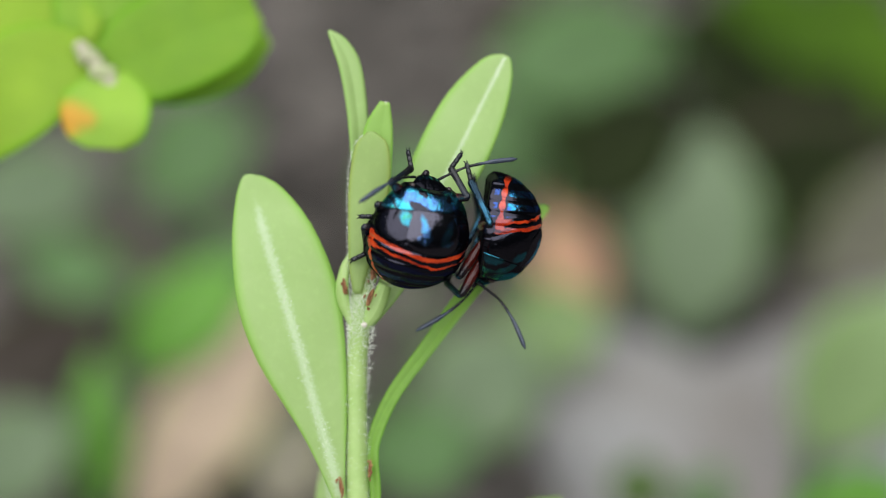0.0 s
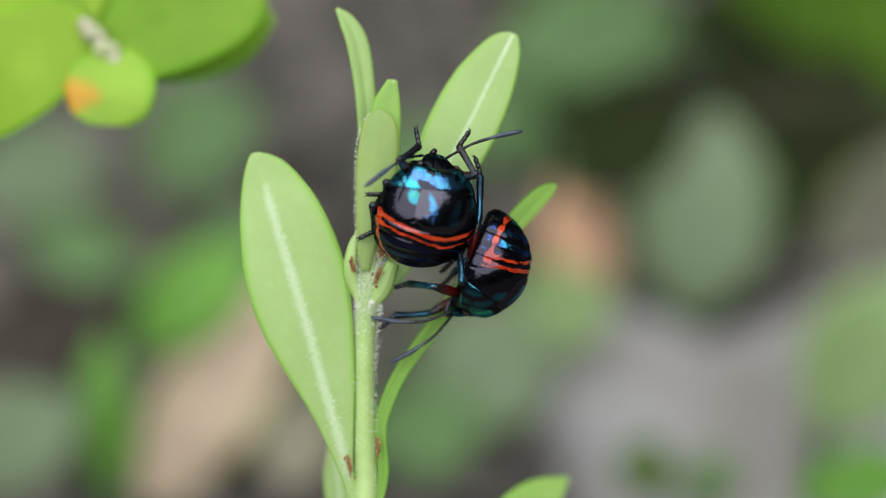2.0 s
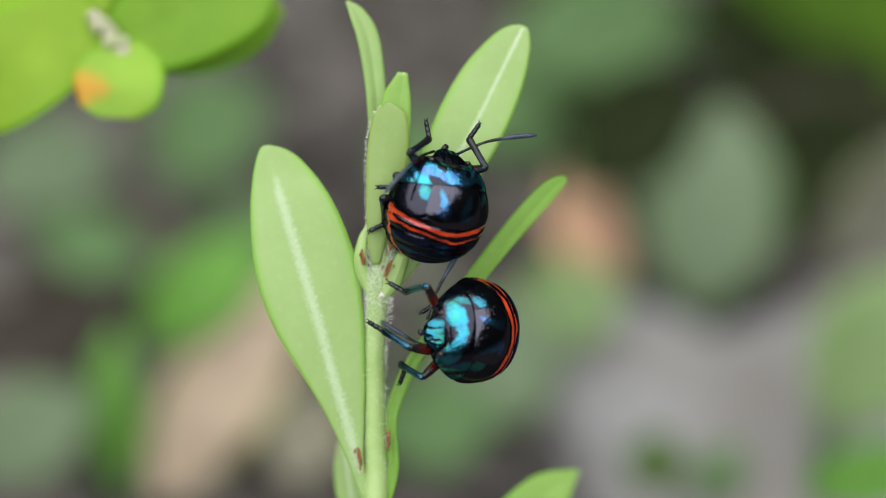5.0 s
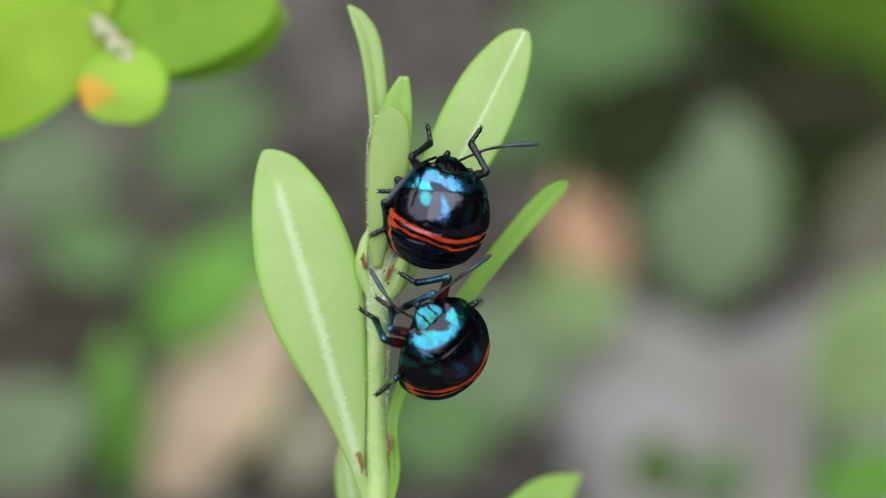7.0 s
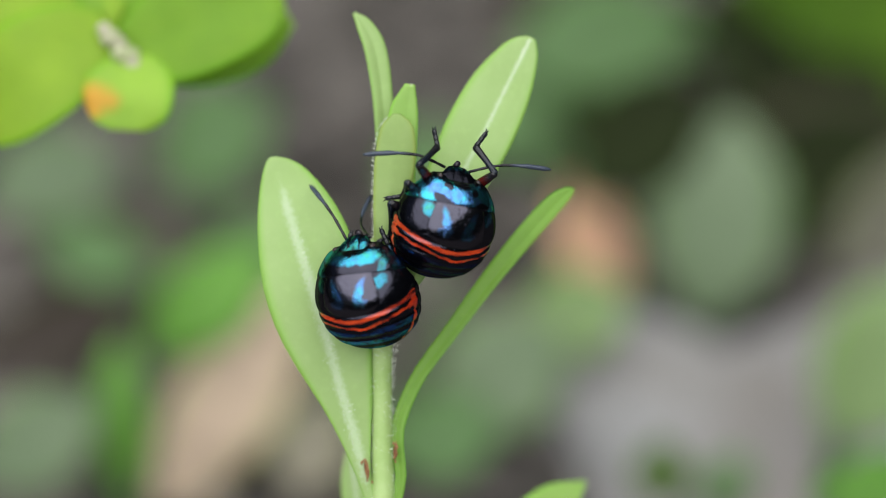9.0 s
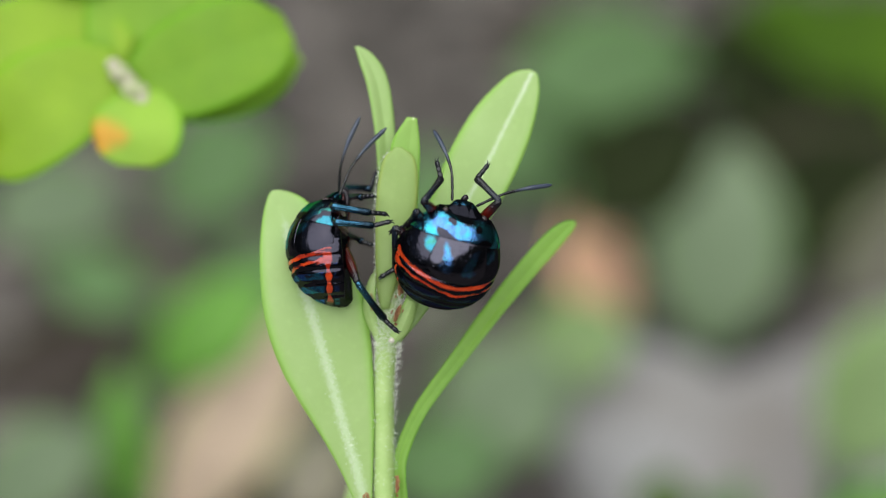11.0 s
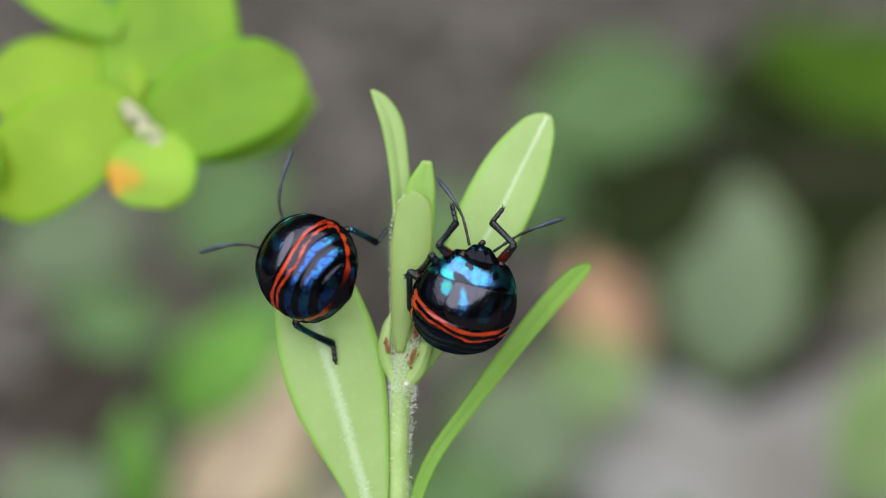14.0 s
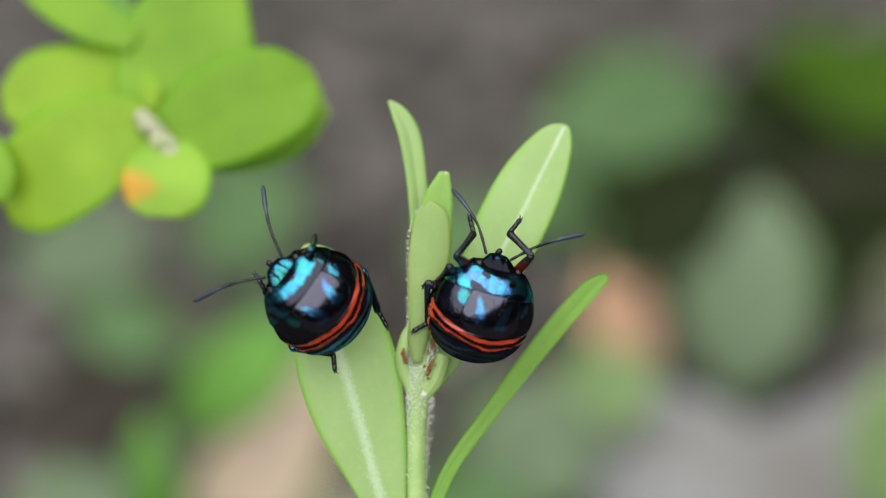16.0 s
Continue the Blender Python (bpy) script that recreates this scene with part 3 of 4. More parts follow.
dry_leaf('dull grey-tan fallen leaf on the soil', (-0.0316, 0.1489, 0.012), (0.342, 0.539, 0.77), (0, -0.7, 0.72), 0.0112, 0.0088, DRY_GREY)
# the dark brown blades make the soil darker in places
dry_leaf('dark brown leaf-shaped patch on the soil', (0.0911, 0.2688, 0.004), (0.94, 0.196, 0.28), (0, -0.7, 0.72), 0.0316, 0.0195, DRY_DARK)
dry_leaf('taupe withered fallen leaf on the soil', (0.1065, 0.2398, 0.004), (0.5, 0.497, 0.709), (0, -0.7, 0.72), 0.0243, 0.0128, DRY_TAUPE)
dry_leaf('dark brown leaf-shaped patch on the soil', (0.0889, 0.3405, 0.004), (0.985, -0.1, -0.142), (0, -0.7, 0.72), 0.0287, 0.0152, DRY_DARK)
dry_leaf('dark brown leaf-shaped patch on the soil', (0.111, 0.3041, 0.004), (0.985, 0.1, 0.142), (0, -0.7, 0.72), 0.0287, 0.0144, DRY_DARK)
dry_leaf('dark brown leaf-shaped patch on the soil', (0.0495, 0.2744, 0.004), (0.342, 0.539, 0.77), (0, -0.7, 0.72), 0.0182, 0.0137, DRY_DARK)
dry_leaf('dark brown leaf-shaped patch on the soil', (-0.0951, 0.1961, 0.004), (0.94, 0.196, 0.28), (0, -0.7, 0.72), 0.0223, 0.0105, DRY_DARK)
dry_leaf('taupe withered fallen leaf on the soil', (-0.0819, 0.23, 0.004), (0.985, -0.1, -0.142), (0, -0.7, 0.72), 0.0168, 0.0084, DRY_TAUPE)
dry_leaf('dark brown leaf-shaped patch on the soil', (0.0254, 0.3585, 0.004), (1.0, 0.0, 0.0), (0, -0.7, 0.72), 0.0208, 0.0104, DRY_DARK)


# ---------------------------------------------------------------- the shoot
def shoot():
    s = thing("shrub_shoot", "pale green hairy young shrub shoot with narrow leaves", "plant shoot", SHOOT)
    bm = bmesh.new()
    line = [on_plan(646, 470, -0.2), on_plan(639, 540, 0.1), on_plan(632, 640), on_plan(631, 760), on_plan(633, 880), on_plan(633, 960, 0.3),
            on_plan(640, 1200, 2), on_plan(655, 1700, -2), on_plan(660, 2300, -30), on_plan(640, 3090, -116)]
    pts = spline(line, 90)
    rad = np.interp(np.linspace(0, 9, 90), range(10), [0.75, 0.98, 0.92, 0.9, 1.05, 1.15, 1.2, 1.4, 1.7, 2.0]) * 0.001
    tube(bm, pts, rad, 14)
    part("stem", bm, STALK, s)
    # the large leaf, and the one across from it
    leaf(s, [(618, 945, 0.5), (600, 875, 0.6), (584, 808, 0.7), (565, 745, 0.7), (530, 620, 0.6), (500, 520, 0.3), (470, 420, -0.2), (450, 350, -0.8), (441, 320, -1.0), (439, 310, -1.1)],
         [6, 14, 26, 39, 76, 81, 61, 35, 17, 7], [6, 12, 29, 51, 83, 96, 84, 54, 26, 8], (0.1, 0, 1), 0.10, label="broad pale green leaf with a white midrib", rib=(0.60, 0.22), vein_from=0.12, vein_to=0.72)
    leaf(s, [(652, 945, 0.3), (664, 880, 0.2), (657, 815, 0.0), (662, 770, -0.3), (697, 697, -0.8), (762, 613, -1.5), (821, 536, -2.2), (888, 453, -3.0), (938, 396, -3.6), (962, 373, -3.9), (970, 366, -4.0)],
         [8, 9, 9, 10, 13, 17, 21, 23, 21, 12, 3], [8, 11, 14, 15, 13, 11, 12, 14, 14, 9, 3], (-0.2, 0, 1), 0.38, vein=False, material=EDGE, label="narrow green leaf seen along its edge", rib=(0.12, 0.03))
    # upper leaves
    leaf(s, [(648, 580, -0.2), (690, 510, -0.6), (740, 400, -1.0), (800, 290, -1.4), (845, 200, -1.8), (878, 134, -2.2), (891, 108, -2.35), (895, 99, -2.4)],
         [9, 22, 50, 69, 65, 43, 24, 8], [9, 22, 45, 54, 49, 31, 16, 7], (-0.1, 0, 1), 0.10, rib=(0.20, 0.08), label="oval pale green leaf with a white midrib")
    leaf(s, [(650, 430, -1.2), (638, 300, -1.8), (631, 200, -2.2), (618, 120, -2.4), (600, 78, -2.4), (582, 55, -2.4)],
         [12, 17, 19, 20, 15, 3], [12, 17, 19, 21, 15, 3], (0.4, 0, 1), 0.35, material=YOUNG, vein=False, label="slender pale green leaf curving back")
    leaf(s, [(650, 500, -0.2), (660, 400, -0.2), (668, 300, -0.1), (676, 230, 0.0), (683, 181, 0.2)], [15, 28, 31, 31, 11], [15, 26, 25, 19, 7], (0, 0, 1), 0.15,
         material=YOUNG_TIP, vein=False, label="fresh green leaf of the tip bud")
    leaf(s, [(633, 520, 1.0), (635, 475, 1.2), (643, 400, 1.2), (652, 320, 1.3), (656, 258, 1.4), (656, 234, 1.3)], [8, 17, 27, 34, 26, 7], [8, 17, 30, 38, 31, 8], (0, 0, 1), -0.12,
         material=YOUNG_BUD, vein=False, thick=0.6, label="fresh green leaf of the tip bud")
    # sheaths at the node
    leaf(s, [(624, 578, 0.5), (606, 525, 0.7), (610, 478, 0.6), (620, 450, 0.5)], [6, 13, 10, 4], [6, 11, 8, 4], (-0.3, 0, 1), -0.3, thick=0.5, material=STALK, vein=False, name="sheath")
    leaf(s, [(642, 582, 0.7), (664, 552, 1.0), (682, 505, 0.8)], [7, 17, 12], [7, 14, 12], (0.2, 0, 1), -0.3, thick=0.6, material=STALK, vein=False, name="sheath")
    for x, y, z, a, b, turn in ((609, 507, 1.2, 6, 19, 4), (655, 527, 1.7, 8, 21, -22), (661, 482, 1.2, 7, 19, -12), (604, 862, 1.2, 7, 22, 8), (655, 830, 1.0, 6, 21, -3)):
        bm = bmesh.new()
        ball(bm, (0, 0, -0.00009), (b * 0.8 * UNIT, a * 0.55 * UNIT, 0.00011), 8, 10)
        for k in range(16):
            g = (noise.noise(Vector((k * 1.7, x, 0))), noise.noise(Vector((k * 1.3, y, 5))))
            ball(bm, (g[0] * 2.0 * b * UNIT, g[1] * 2.2 * a * UNIT, 0), (UNIT * (1.8 + 4 * abs(g[1])), UNIT * 1.8, 0.00013), 5, 7)
        ob = part("scar", bm, SCAR, s, "reddish brown leaf scar")
        ob.matrix_basis = Matrix.Translation(on_plan(x, y, z)) @ pose(0, 0, 0, 0, 0, 90 + turn)
    for x, y, z, r in ((645, 575, 1.05, 0.26), (683, 183, 0.25, 0.15), (895, 100, -2.3, 0.09), (656, 239, 1.45, 0.15), (438, 313, -1.0, 0.08)):
        bm = bmesh.new()
        ball(bm, on_plan(x, y, z), (r * 0.001, r * 0.001, r * 0.0008), 6, 8)
        part("callus", bm, TIPWHITE, s, "whitish dry tip")
    # lower leaves, partly seen
    leaf(s, [(618, 1010, -2.0), (592, 940, -6.0), (583, 880, -9.0), (577, 832, -10.0)], [8, 25, 25, 10], [8, 20, 20, 8], label="pale green lower leaf")
    leaf(s, [(640, 1120, -1.0), (740, 1080, -6.0), (850, 1000, -10.0), (935, 930, -13.0), (992, 884, -15.0)], [6, 22, 44, 46, 4], [6, 22, 44, 46, 4], label="green lower leaf", material=YOUNG_TIP)
    # fine hairs on stem, sheaths and bud leaf
    rng = random.Random(4)
    bm = bmesh.new()
    for _ in range(900):
        y = rng.uniform(470, 980)
        a = rng.choice((0, math.pi)) + rng.gauss(0, 0.75)
        x0 = np.interp(y, [470, 575, 640, 760, 880, 980], [640, 636, 632, 631, 633, 633])
        r = np.interp(y, [470, 520, 575, 980], [1.2, 1.3, 0.97, 1.0])
        base = on_plan(x0, y) + Vector((math.cos(a), 0, math.sin(a))) * r * 0.00092
        tip = base + Vector((math.cos(a) + rng.gauss(0, 0.3), rng.gauss(0.1, 0.35), math.sin(a))).normalized() * rng.uniform(0.0002, 0.0005)
        tube(bm, [base, base.lerp(tip, 0.5), tip], [0.000018, 0.000014, 0.000005], 3)
    for _ in range(1500):
        y = rng.gauss(545, 42)
        a = rng.uniform(0.1, math.pi - 0.1)
        base = on_plan(638, y) + Vector((math.cos(a), 0, math.sin(a))) * 0.00108
        tip = base + Vector((math.cos(a) + rng.gauss(0, 0.6), rng.gauss(0.2, 0.6), math.sin(a) * 0.6)).normalized() * rng.uniform(0.00018, 0.00045)
        tube(bm, [base, base.lerp(tip, 0.5), tip], [0.000018, 0.000014, 0.000005], 3)
    for _ in range(130):
        y = rng.uniform(240, 480)
        x0 = np.interp(y, [235, 260, 300, 380, 455, 545], [648, 626, 618, 616, 618, 624])
        base = on_plan(x0, y, 1.1)
        tube(bm, [base, base + Vector((-rng.uniform(0.00012, 0.0003), rng.gauss(0.0001, 0.0001), rng.gauss(0, 0.0001)))], [0.00002, 0.000005], 3)
    tagged(part("hair", bm, HAIR, s, "fine whitish hairs", False), kind="stuff")
    return s


shoot()


# ---------------------------------------------------------------- the leafy twig beside it
def twig():
    root = SHOOT @ on_plan(-900, 2600, -70)
    root.z = -0.004
    t = thing("leafy_twig", "bright green glossy shrub twig with rounded leaves", "twig", Matrix.Translation(root))
    holder = Matrix.Translation(-root) @ SHOOT

    def put(ob):
        ob.matrix_basis = holder
        return ob

    bm = bmesh.new()
    base = SHOOT.inverted() @ root
    Z = -19
    line = [on_plan(172, 118, Z - 1), on_plan(150, 85, Z - 5), on_plan(115, 20, Z - 9), on_plan(95, -60, Z - 9), on_plan(70, -180, Z - 10), on_plan(-60, -300, -42),
            on_plan(-300, -120, -48), on_plan(-520, 500, -45), base.lerp(on_plan(-520, 500, -45), 0.4), base]
    tube(bm, spline(line, 90), np.interp(np.arange(90), [0, 20, 34, 89], [0.0012, 0.0011, 0.0010, 0.0020]), 10)
    put(part("stem", bm, TWIG, t))
    # bud scales at the knobbly end of the stem
    for x, y, r in ((140, 82, 0.7), (152, 98, 1.0), (166, 108, 0.8), (172, 126, 1.0), (188, 128, 0.8), (194, 146, 0.8), (178, 142, 0.6)):
        bm = bmesh.new()
        ball(bm, on_plan(x, y, Z + 1.2), (r * 0.0011, r * 0.001, r * 0.001), 8, 10)
        put(part("bud_scale", bm, NODE, t, "pale pinkish bud scale"))
    for mid, w, mat, nrm, lab in (
        ([(175, 125, Z), (235, 100, Z + 1), (325, 62, Z + 2), (405, 32, Z + 1), (450, 16, Z)], [45, 96, 106, 86, 32], GLOSSY, (0.1, 0.15, 1), "broad glossy green leaf"),
        ([(200, 152, Z - 3), (300, 124, Z - 4), (395, 86, Z - 4), (462, 48, Z - 4)], [30, 74, 82, 38], GLOSSY, (0.1, 0.15, 1), "glossy green leaf"),
        ([(150, 110, Z - 1), (190, 20, Z - 2), (240, -70, Z - 3), (290, -150, Z - 4)], [55, 125, 130, 50], GLOSSY, (0, 0.1, 1), "broad glossy green leaf"),
        ([(150, 85, Z), (85, 110, Z + 1), (15, 155, Z + 2), (-60, 210, Z + 1), (-105, 240, Z)], [40, 92, 118, 104, 44], GLOSSY_YELLOW, (0, 0.2, 1), "broad yellow-green glossy leaf"),
        ([(186, 132, Z + 1), (185, 165, Z + 2), (184, 203, Z + 3), (182, 242, Z + 3), (181, 262, Z + 3)], [40, 82, 88, 72, 36], SPOTTED, (0, 0.2, 1), "small round leaf with an orange blotch"),
        ([(130, -50, Z - 2), (50, -90, Z - 3), (-30, -150, Z - 4), (-90, -200, Z - 5)], [24, 50, 54, 16], GLOSSY, (0, 0.3, 1), "glossy green leaf"),
        ([(-170, 100, Z + 1), (-140, 140, Z + 2), (-118, 190, Z + 3), (-108, 235, Z + 3)], [20, 36, 36, 12], GLOSSY, (0.2, 0.2, 1), "small glossy leaf"),
        ([(165, 75, Z - 1), (90, 50, Z - 2), (20, 40, Z - 3), (-60, 50, Z - 3), (-110, 60, Z - 3)], [50, 100, 105, 90, 30], GLOSSY_YELLOW, (0, 0.2, 1), "glossy green leaf"),
        ([(120, -60, Z - 4), (60, -120, Z - 5), (-10, -190, Z - 6)], [30, 60, 20], GLOSSY_DARK, (0, 0.2, 1), "dark green glossy leaf"),
    ):
        put(leaf(t, mid, w, w, nrm, 0.10, 0.45, mat, vein=False, name="leaf", wave=0.05, label=lab))
    return t, root


TWIG_THING, TWIG_ROOT = twig()

# ---------------------------------------------------------------- the two jewel bugs
MM = 0.001
SIZE = 1.05                         # millimetres of the bugs' own drawing
LEGS = {"F": ((2.5, 1.6, -0.35), 0.5), "M": ((1.0, 1.9, -0.45), 0.4), "H": ((-0.6, 1.9, -0.45), 0.1)}
FEMUR_LONG, FOOT_LONG = 3.05, 1.5
TIBIA_LONG = {"F": 3.2, "M": 3.2, "H": 4.0}


def half_width(x):
    k = (x + 0.7) / (5.2 if x > -0.7 else 4.6)
    return 4.35 * max(1e-4, 1 - abs(k) ** (1.8 if x > -0.7 else 2.3)) ** 0.55


def height(x):
    k = (x + 0.9) / (5.25 if x > -0.9 else 4.42)
    return 4.35 * max(1e-4, 1 - abs(k) ** 2.2) ** 0.6


def on_dome(x, q, lift=0.0):
    """A point of the body's outline, in millimetres: x along it, q across its back from -1 (right rim) to 1 (left rim)."""
    c, s = math.sin(q * math.pi / 2), math.cos(q * math.pi / 2)
    w, h = half_width(x), height(x)
    return Vector((x, w * abs(c) ** 0.92 * math.copysign(1, c) + c * lift, h * max(s, 1e-9) ** 0.86 + s * lift))


def body_core():
    """Abdomen with its belly: a closed dome with a groove between the segments and a keeled rim."""
    bm = bmesh.new()
    rings = []
    top, low = 40, 12
    edges = (0.2, -0.9, -2.0, -3.1, -4.2, -5.4)
    xs = [-5.298, -5.285, -5.26, -5.22, -5.15, -5.05] + [-4.94 + 0.085 * i for i in range(104)]
    for x in [v for v in xs if v < 3.72]:
        puff = 0.0
        for b, a in zip(edges, edges[1:]):
            if a <= x <= b:
                k = 2 * (x - a) / (b - a) - 1
                puff = 0.13 * (1 - k ** 4) - 0.08
        sink = -0.14 * min(1, max(0, (x - 0.4) / 0.4))
        ring = [bm.verts.new(on_dome(x, 1 - 2 * k / top, puff + sink) * MM) for k in range(top + 1)]
        w, deep = half_width(x), min(1, height(x) / 2)
        for k in range(1, low):
            a = math.pi * k / low
            ring.append(bm.verts.new((x * MM, -w * 0.97 * math.cos(a) * MM, (-0.75 * deep * math.sin(a) ** 1.3 + 0.25 * deep * math.sin(2 * a) ** 2 - 0.05) * MM)))
        rings.append(ring)
    n = len(rings[0])
    for a, b in zip(rings, rings[1:]):
        for k in range(n):
            bm.faces.new((a[k], a[(k + 1) % n], b[(k + 1) % n], b[k]))
    for ring in (rings[0], rings[-1]):
        c = bm.verts.new(sum((v.co for v in ring), Vector()) / n)
        for k in range(n):
            bm.faces.new((ring[k], ring[(k + 1) % n], c))
    return bm


def plate(front, back, q0, q1, lift, swell, across=40, along=22, tuck=0.14):
    """A plate that lies on the back, from front(q) to back(q), a little vaulted, with a rolled hind and side edge."""
    bm = bmesh.new()
    grid = []
    for i in range(along + 4):
        row = []
        for j in range(across + 1):
            u = j / across
            q = q0 + (q1 - q0) * u
            f, b = front(q), back(q)
            s = min(1.0, i / along)
            x = f + (b - f) * s
            side = abs(2 * u - 1)
            up = lift + swell * (1 - (2 * s - 1) ** 4) * (1 - side ** 6)
            if i > along:
                r = (i - along) / 3
                x -= 0.09 * math.sin(r * math.pi / 2)
                up -= (lift + tuck) * (1 - math.cos(r * math.pi / 2))
            up -= (lift + tuck) * max(0.0, (side - 0.94) / 0.06, (0.10 - s) / 0.10) ** 2
            row.append(bm.verts.new(on_dome(x, q, up) * MM))
        grid.append(row)
    for a, b in zip(grid, grid[1:]):
        for k in range(across):
            bm.faces.new((a[k], a[k + 1], b[k + 1], b[k]))
    return bm


def head_form():
    """A blunt trapezoid head, broad at the eyes, with a raised middle lobe, bent down before the body."""
    bm = bmesh.new()
    rings, n = [], 48
    for t, w, up, low in ((-0.62, 1.35, 0.30, 0.60), (-0.45, 1.60, 0.42, 0.72), (-0.1, 1.72, 0.50, 0.78), (0.25, 1.62, 0.53, 0.74), (0.55, 1.40, 0.52, 0.66), (0.85, 1.18, 0.47, 0.56),
                          (1.12, 1.00, 0.39, 0.46), (1.32, 0.80, 0.28, 0.34), (1.44, 0.55, 0.15, 0.2), (1.48, 0.22, 0.05, 0.08)):
        ring = []
        for k in range(n):
            a = 2 * math.pi * k / n
            c, s = math.cos(a), math.sin(a)
            y = w * math.copysign(abs(c) ** 0.8, c)
            z = (up if s > 0 else low) * math.copysign(abs(s) ** 0.8, s)
            if s > 0 and t > -0.3:
                z -= 0.09 * math.exp(-((abs(y) - 0.36) / 0.10) ** 2) * min(1, w)
                z += 0.05 * math.exp(-(y / 0.3) ** 2)
            ring.append(bm.verts.new((t * MM, y * MM, z * MM)))
        rings.append(ring)
    for a, b in zip(rings, rings[1:]):
        for k in range(n):
            bm.faces.new((a[k], a[(k + 1) % n], b[(k + 1) % n], b[k]))
    bm.faces.new(rings[0])
    bm.faces.new(rings[-1])
    bmesh.ops.transform(bm, matrix=pose(3.42 * MM, 0, 0.66 * MM, 0, 56, 0), verts=bm.verts)
    return bm


def jewel_bug(label, shell, shin):
    bug = thing("jewel_bug", label, "insect", Matrix.Identity(4), "jewel bugs on the shoot")
    part("abdomen", body_core(), shell["abdomen"], bug)
    for side in (1, -1):
        q0, q1 = sorted((0.26 * side, 0.96 * side))
        part("wing_pad", plate(lambda q: 2.75 - 1.05 * abs(q) ** 1.8, lambda q: -0.72 + 0.95 * max(0, (abs(q) - 0.55) / 0.41) ** 2.2 + 0.5 * max(0, (0.42 - abs(q)) / 0.16), q0, q1, 0.02, 0.10, 26), shell["wing_pad"], bug)
    part("scutellum", plate(lambda q: 2.75 - 1.05 * abs(q) ** 1.8, lambda q: -0.88 + 1.1 * (abs(q) / 0.40) ** 2.6, -0.40, 0.40, 0.07, 0.13, 30), shell["scutellum"], bug)
    part("pronotum", plate(lambda q: 3.92 - 0.22 * math.exp(-(q / 0.5) ** 4) - 0.5 * abs(q) ** 6, lambda q: 2.45 - 1.05 * abs(q) ** 1.8, -1.0, 1.0, 0.13, 0.10, 48, 26, 0.2), shell["pronotum"], bug)
    head = part("head", head_form(), shell["head"], bug)
    for side in (1, -1):
        bm = bmesh.new()
        ball(bm, (3.60 * MM, side * 1.66 * MM, 0.86 * MM), (0.36 * MM, 0.30 * MM, 0.38 * MM), 10, 12)
        part("eye", bm, EYE, head, "dark bead eye")
    bm = bmesh.new()
    tube(bm, [Vector(p) * MM for p in ((4.55, 0, -0.55), (4.2, 0, -0.95), (3.4, 0, -0.95), (1.5, 0, -0.75))], [0.26 * MM, 0.24 * MM, 0.18 * MM, 0.08 * MM], 8)
    part("beak", bm, UNDER, head, "dark red beak folded under")
    limbs = {}
    for side, sign in (("L", 1), ("R", -1)):
        bm = bmesh.new()
        pts = spline([(0, 0, 0), (1.3, -0.42 * sign, 0.22), (2.6, -0.70 * sign, 0.4), (4.6, -0.55 * sign, 0.34), (6.9, 0, 0.0)], 40) * MM
        s = np.linspace(0, 6.9, 40)
        rad = np.interp(s, [0, 0.5, 1.2, 1.25, 2.6, 2.7, 4.5, 4.62, 5.4, 6.6, 6.9], [0.12, 0.13, 0.10, 0.13, 0.13, 0.10, 0.15, 0.12, 0.215, 0.20, 0.06]) * MM
        tube(bm, pts, rad, 8)
        limbs["A" + side] = part("antenna", bm, FEELER, bug, "dark jointed feeler")
        for leg in "FMH":
            bm = bmesh.new()
            s = [-0.5, 0, 0.4, 0.9, 1.6, 2.3, 2.8, 3.0, 3.14]
            tube(bm, [(x * MM, 0, 0) for x in s], [r * MM for r in (0.28, 0.34, 0.38, 0.42, 0.43, 0.38, 0.31, 0.30, 0.14)], 12)
            femur = part("leg", bm, FEMUR, bug, "dark red and black leg")
            bm = bmesh.new()
            s = [x * TIBIA_LONG[leg] / 3.2 for x in (-0.12, 0.0, 0.2, 0.6, 1.2, 2.0, 2.7, 3.05, 3.2, 3.26)]
            tube(bm, [(x * MM, 0, 0.06 * MM * math.sin(x)) for x in s], [r * MM for r in (0.14, 0.25, 0.29, 0.27, 0.27, 0.28, 0.31, 0.33, 0.27, 0.10)], 12)
            for side_ridge in (1, -1):
                tube(bm, [(x * MM, side_ridge * 0.15 * MM, 0.24 * MM) for x in s[2:8]], [0.05 * MM] * 6, 5)
            tibia = part("tibia", bm, shin, femur, "black tibia with a blue sheen")
            bm = bmesh.new()
            s = [-0.08, 0.05, 0.45, 0.5, 0.56, 0.9, 0.95, 1.02, 1.35, 1.5]
            tube(bm, [(x * MM, 0, -0.05 * x * x * MM) for x in s], [r * MM for r in (0.10, 0.20, 0.23, 0.16, 0.21, 0.22, 0.15, 0.2, 0.22, 0.08)], 10)
            for v in (0.12, -0.12):
                tube(bm, [Vector(p) * MM for p in ((1.38, v * 0.5, -0.10), (1.6, v, -0.15), (1.72, v * 1.5, -0.32))], [0.07 * MM, 0.06 * MM, 0.015 * MM], 5)
            foot = part("foot", bm, FOOT, femur, "black jointed foot with two claws")
            limbs[side + leg] = (femur, tibia, foot)
    return bug, limbs


BUG_A, LIMBS_A = jewel_bug("blue-black jewel bug nymph with orange bands sitting on the bud", SHELL, TIBIA_DARK)
BUG_B, LIMBS_B = jewel_bug("blue-black jewel bug nymph with orange bands walking round the shoot", SHELL_GREEN, TIBIA)


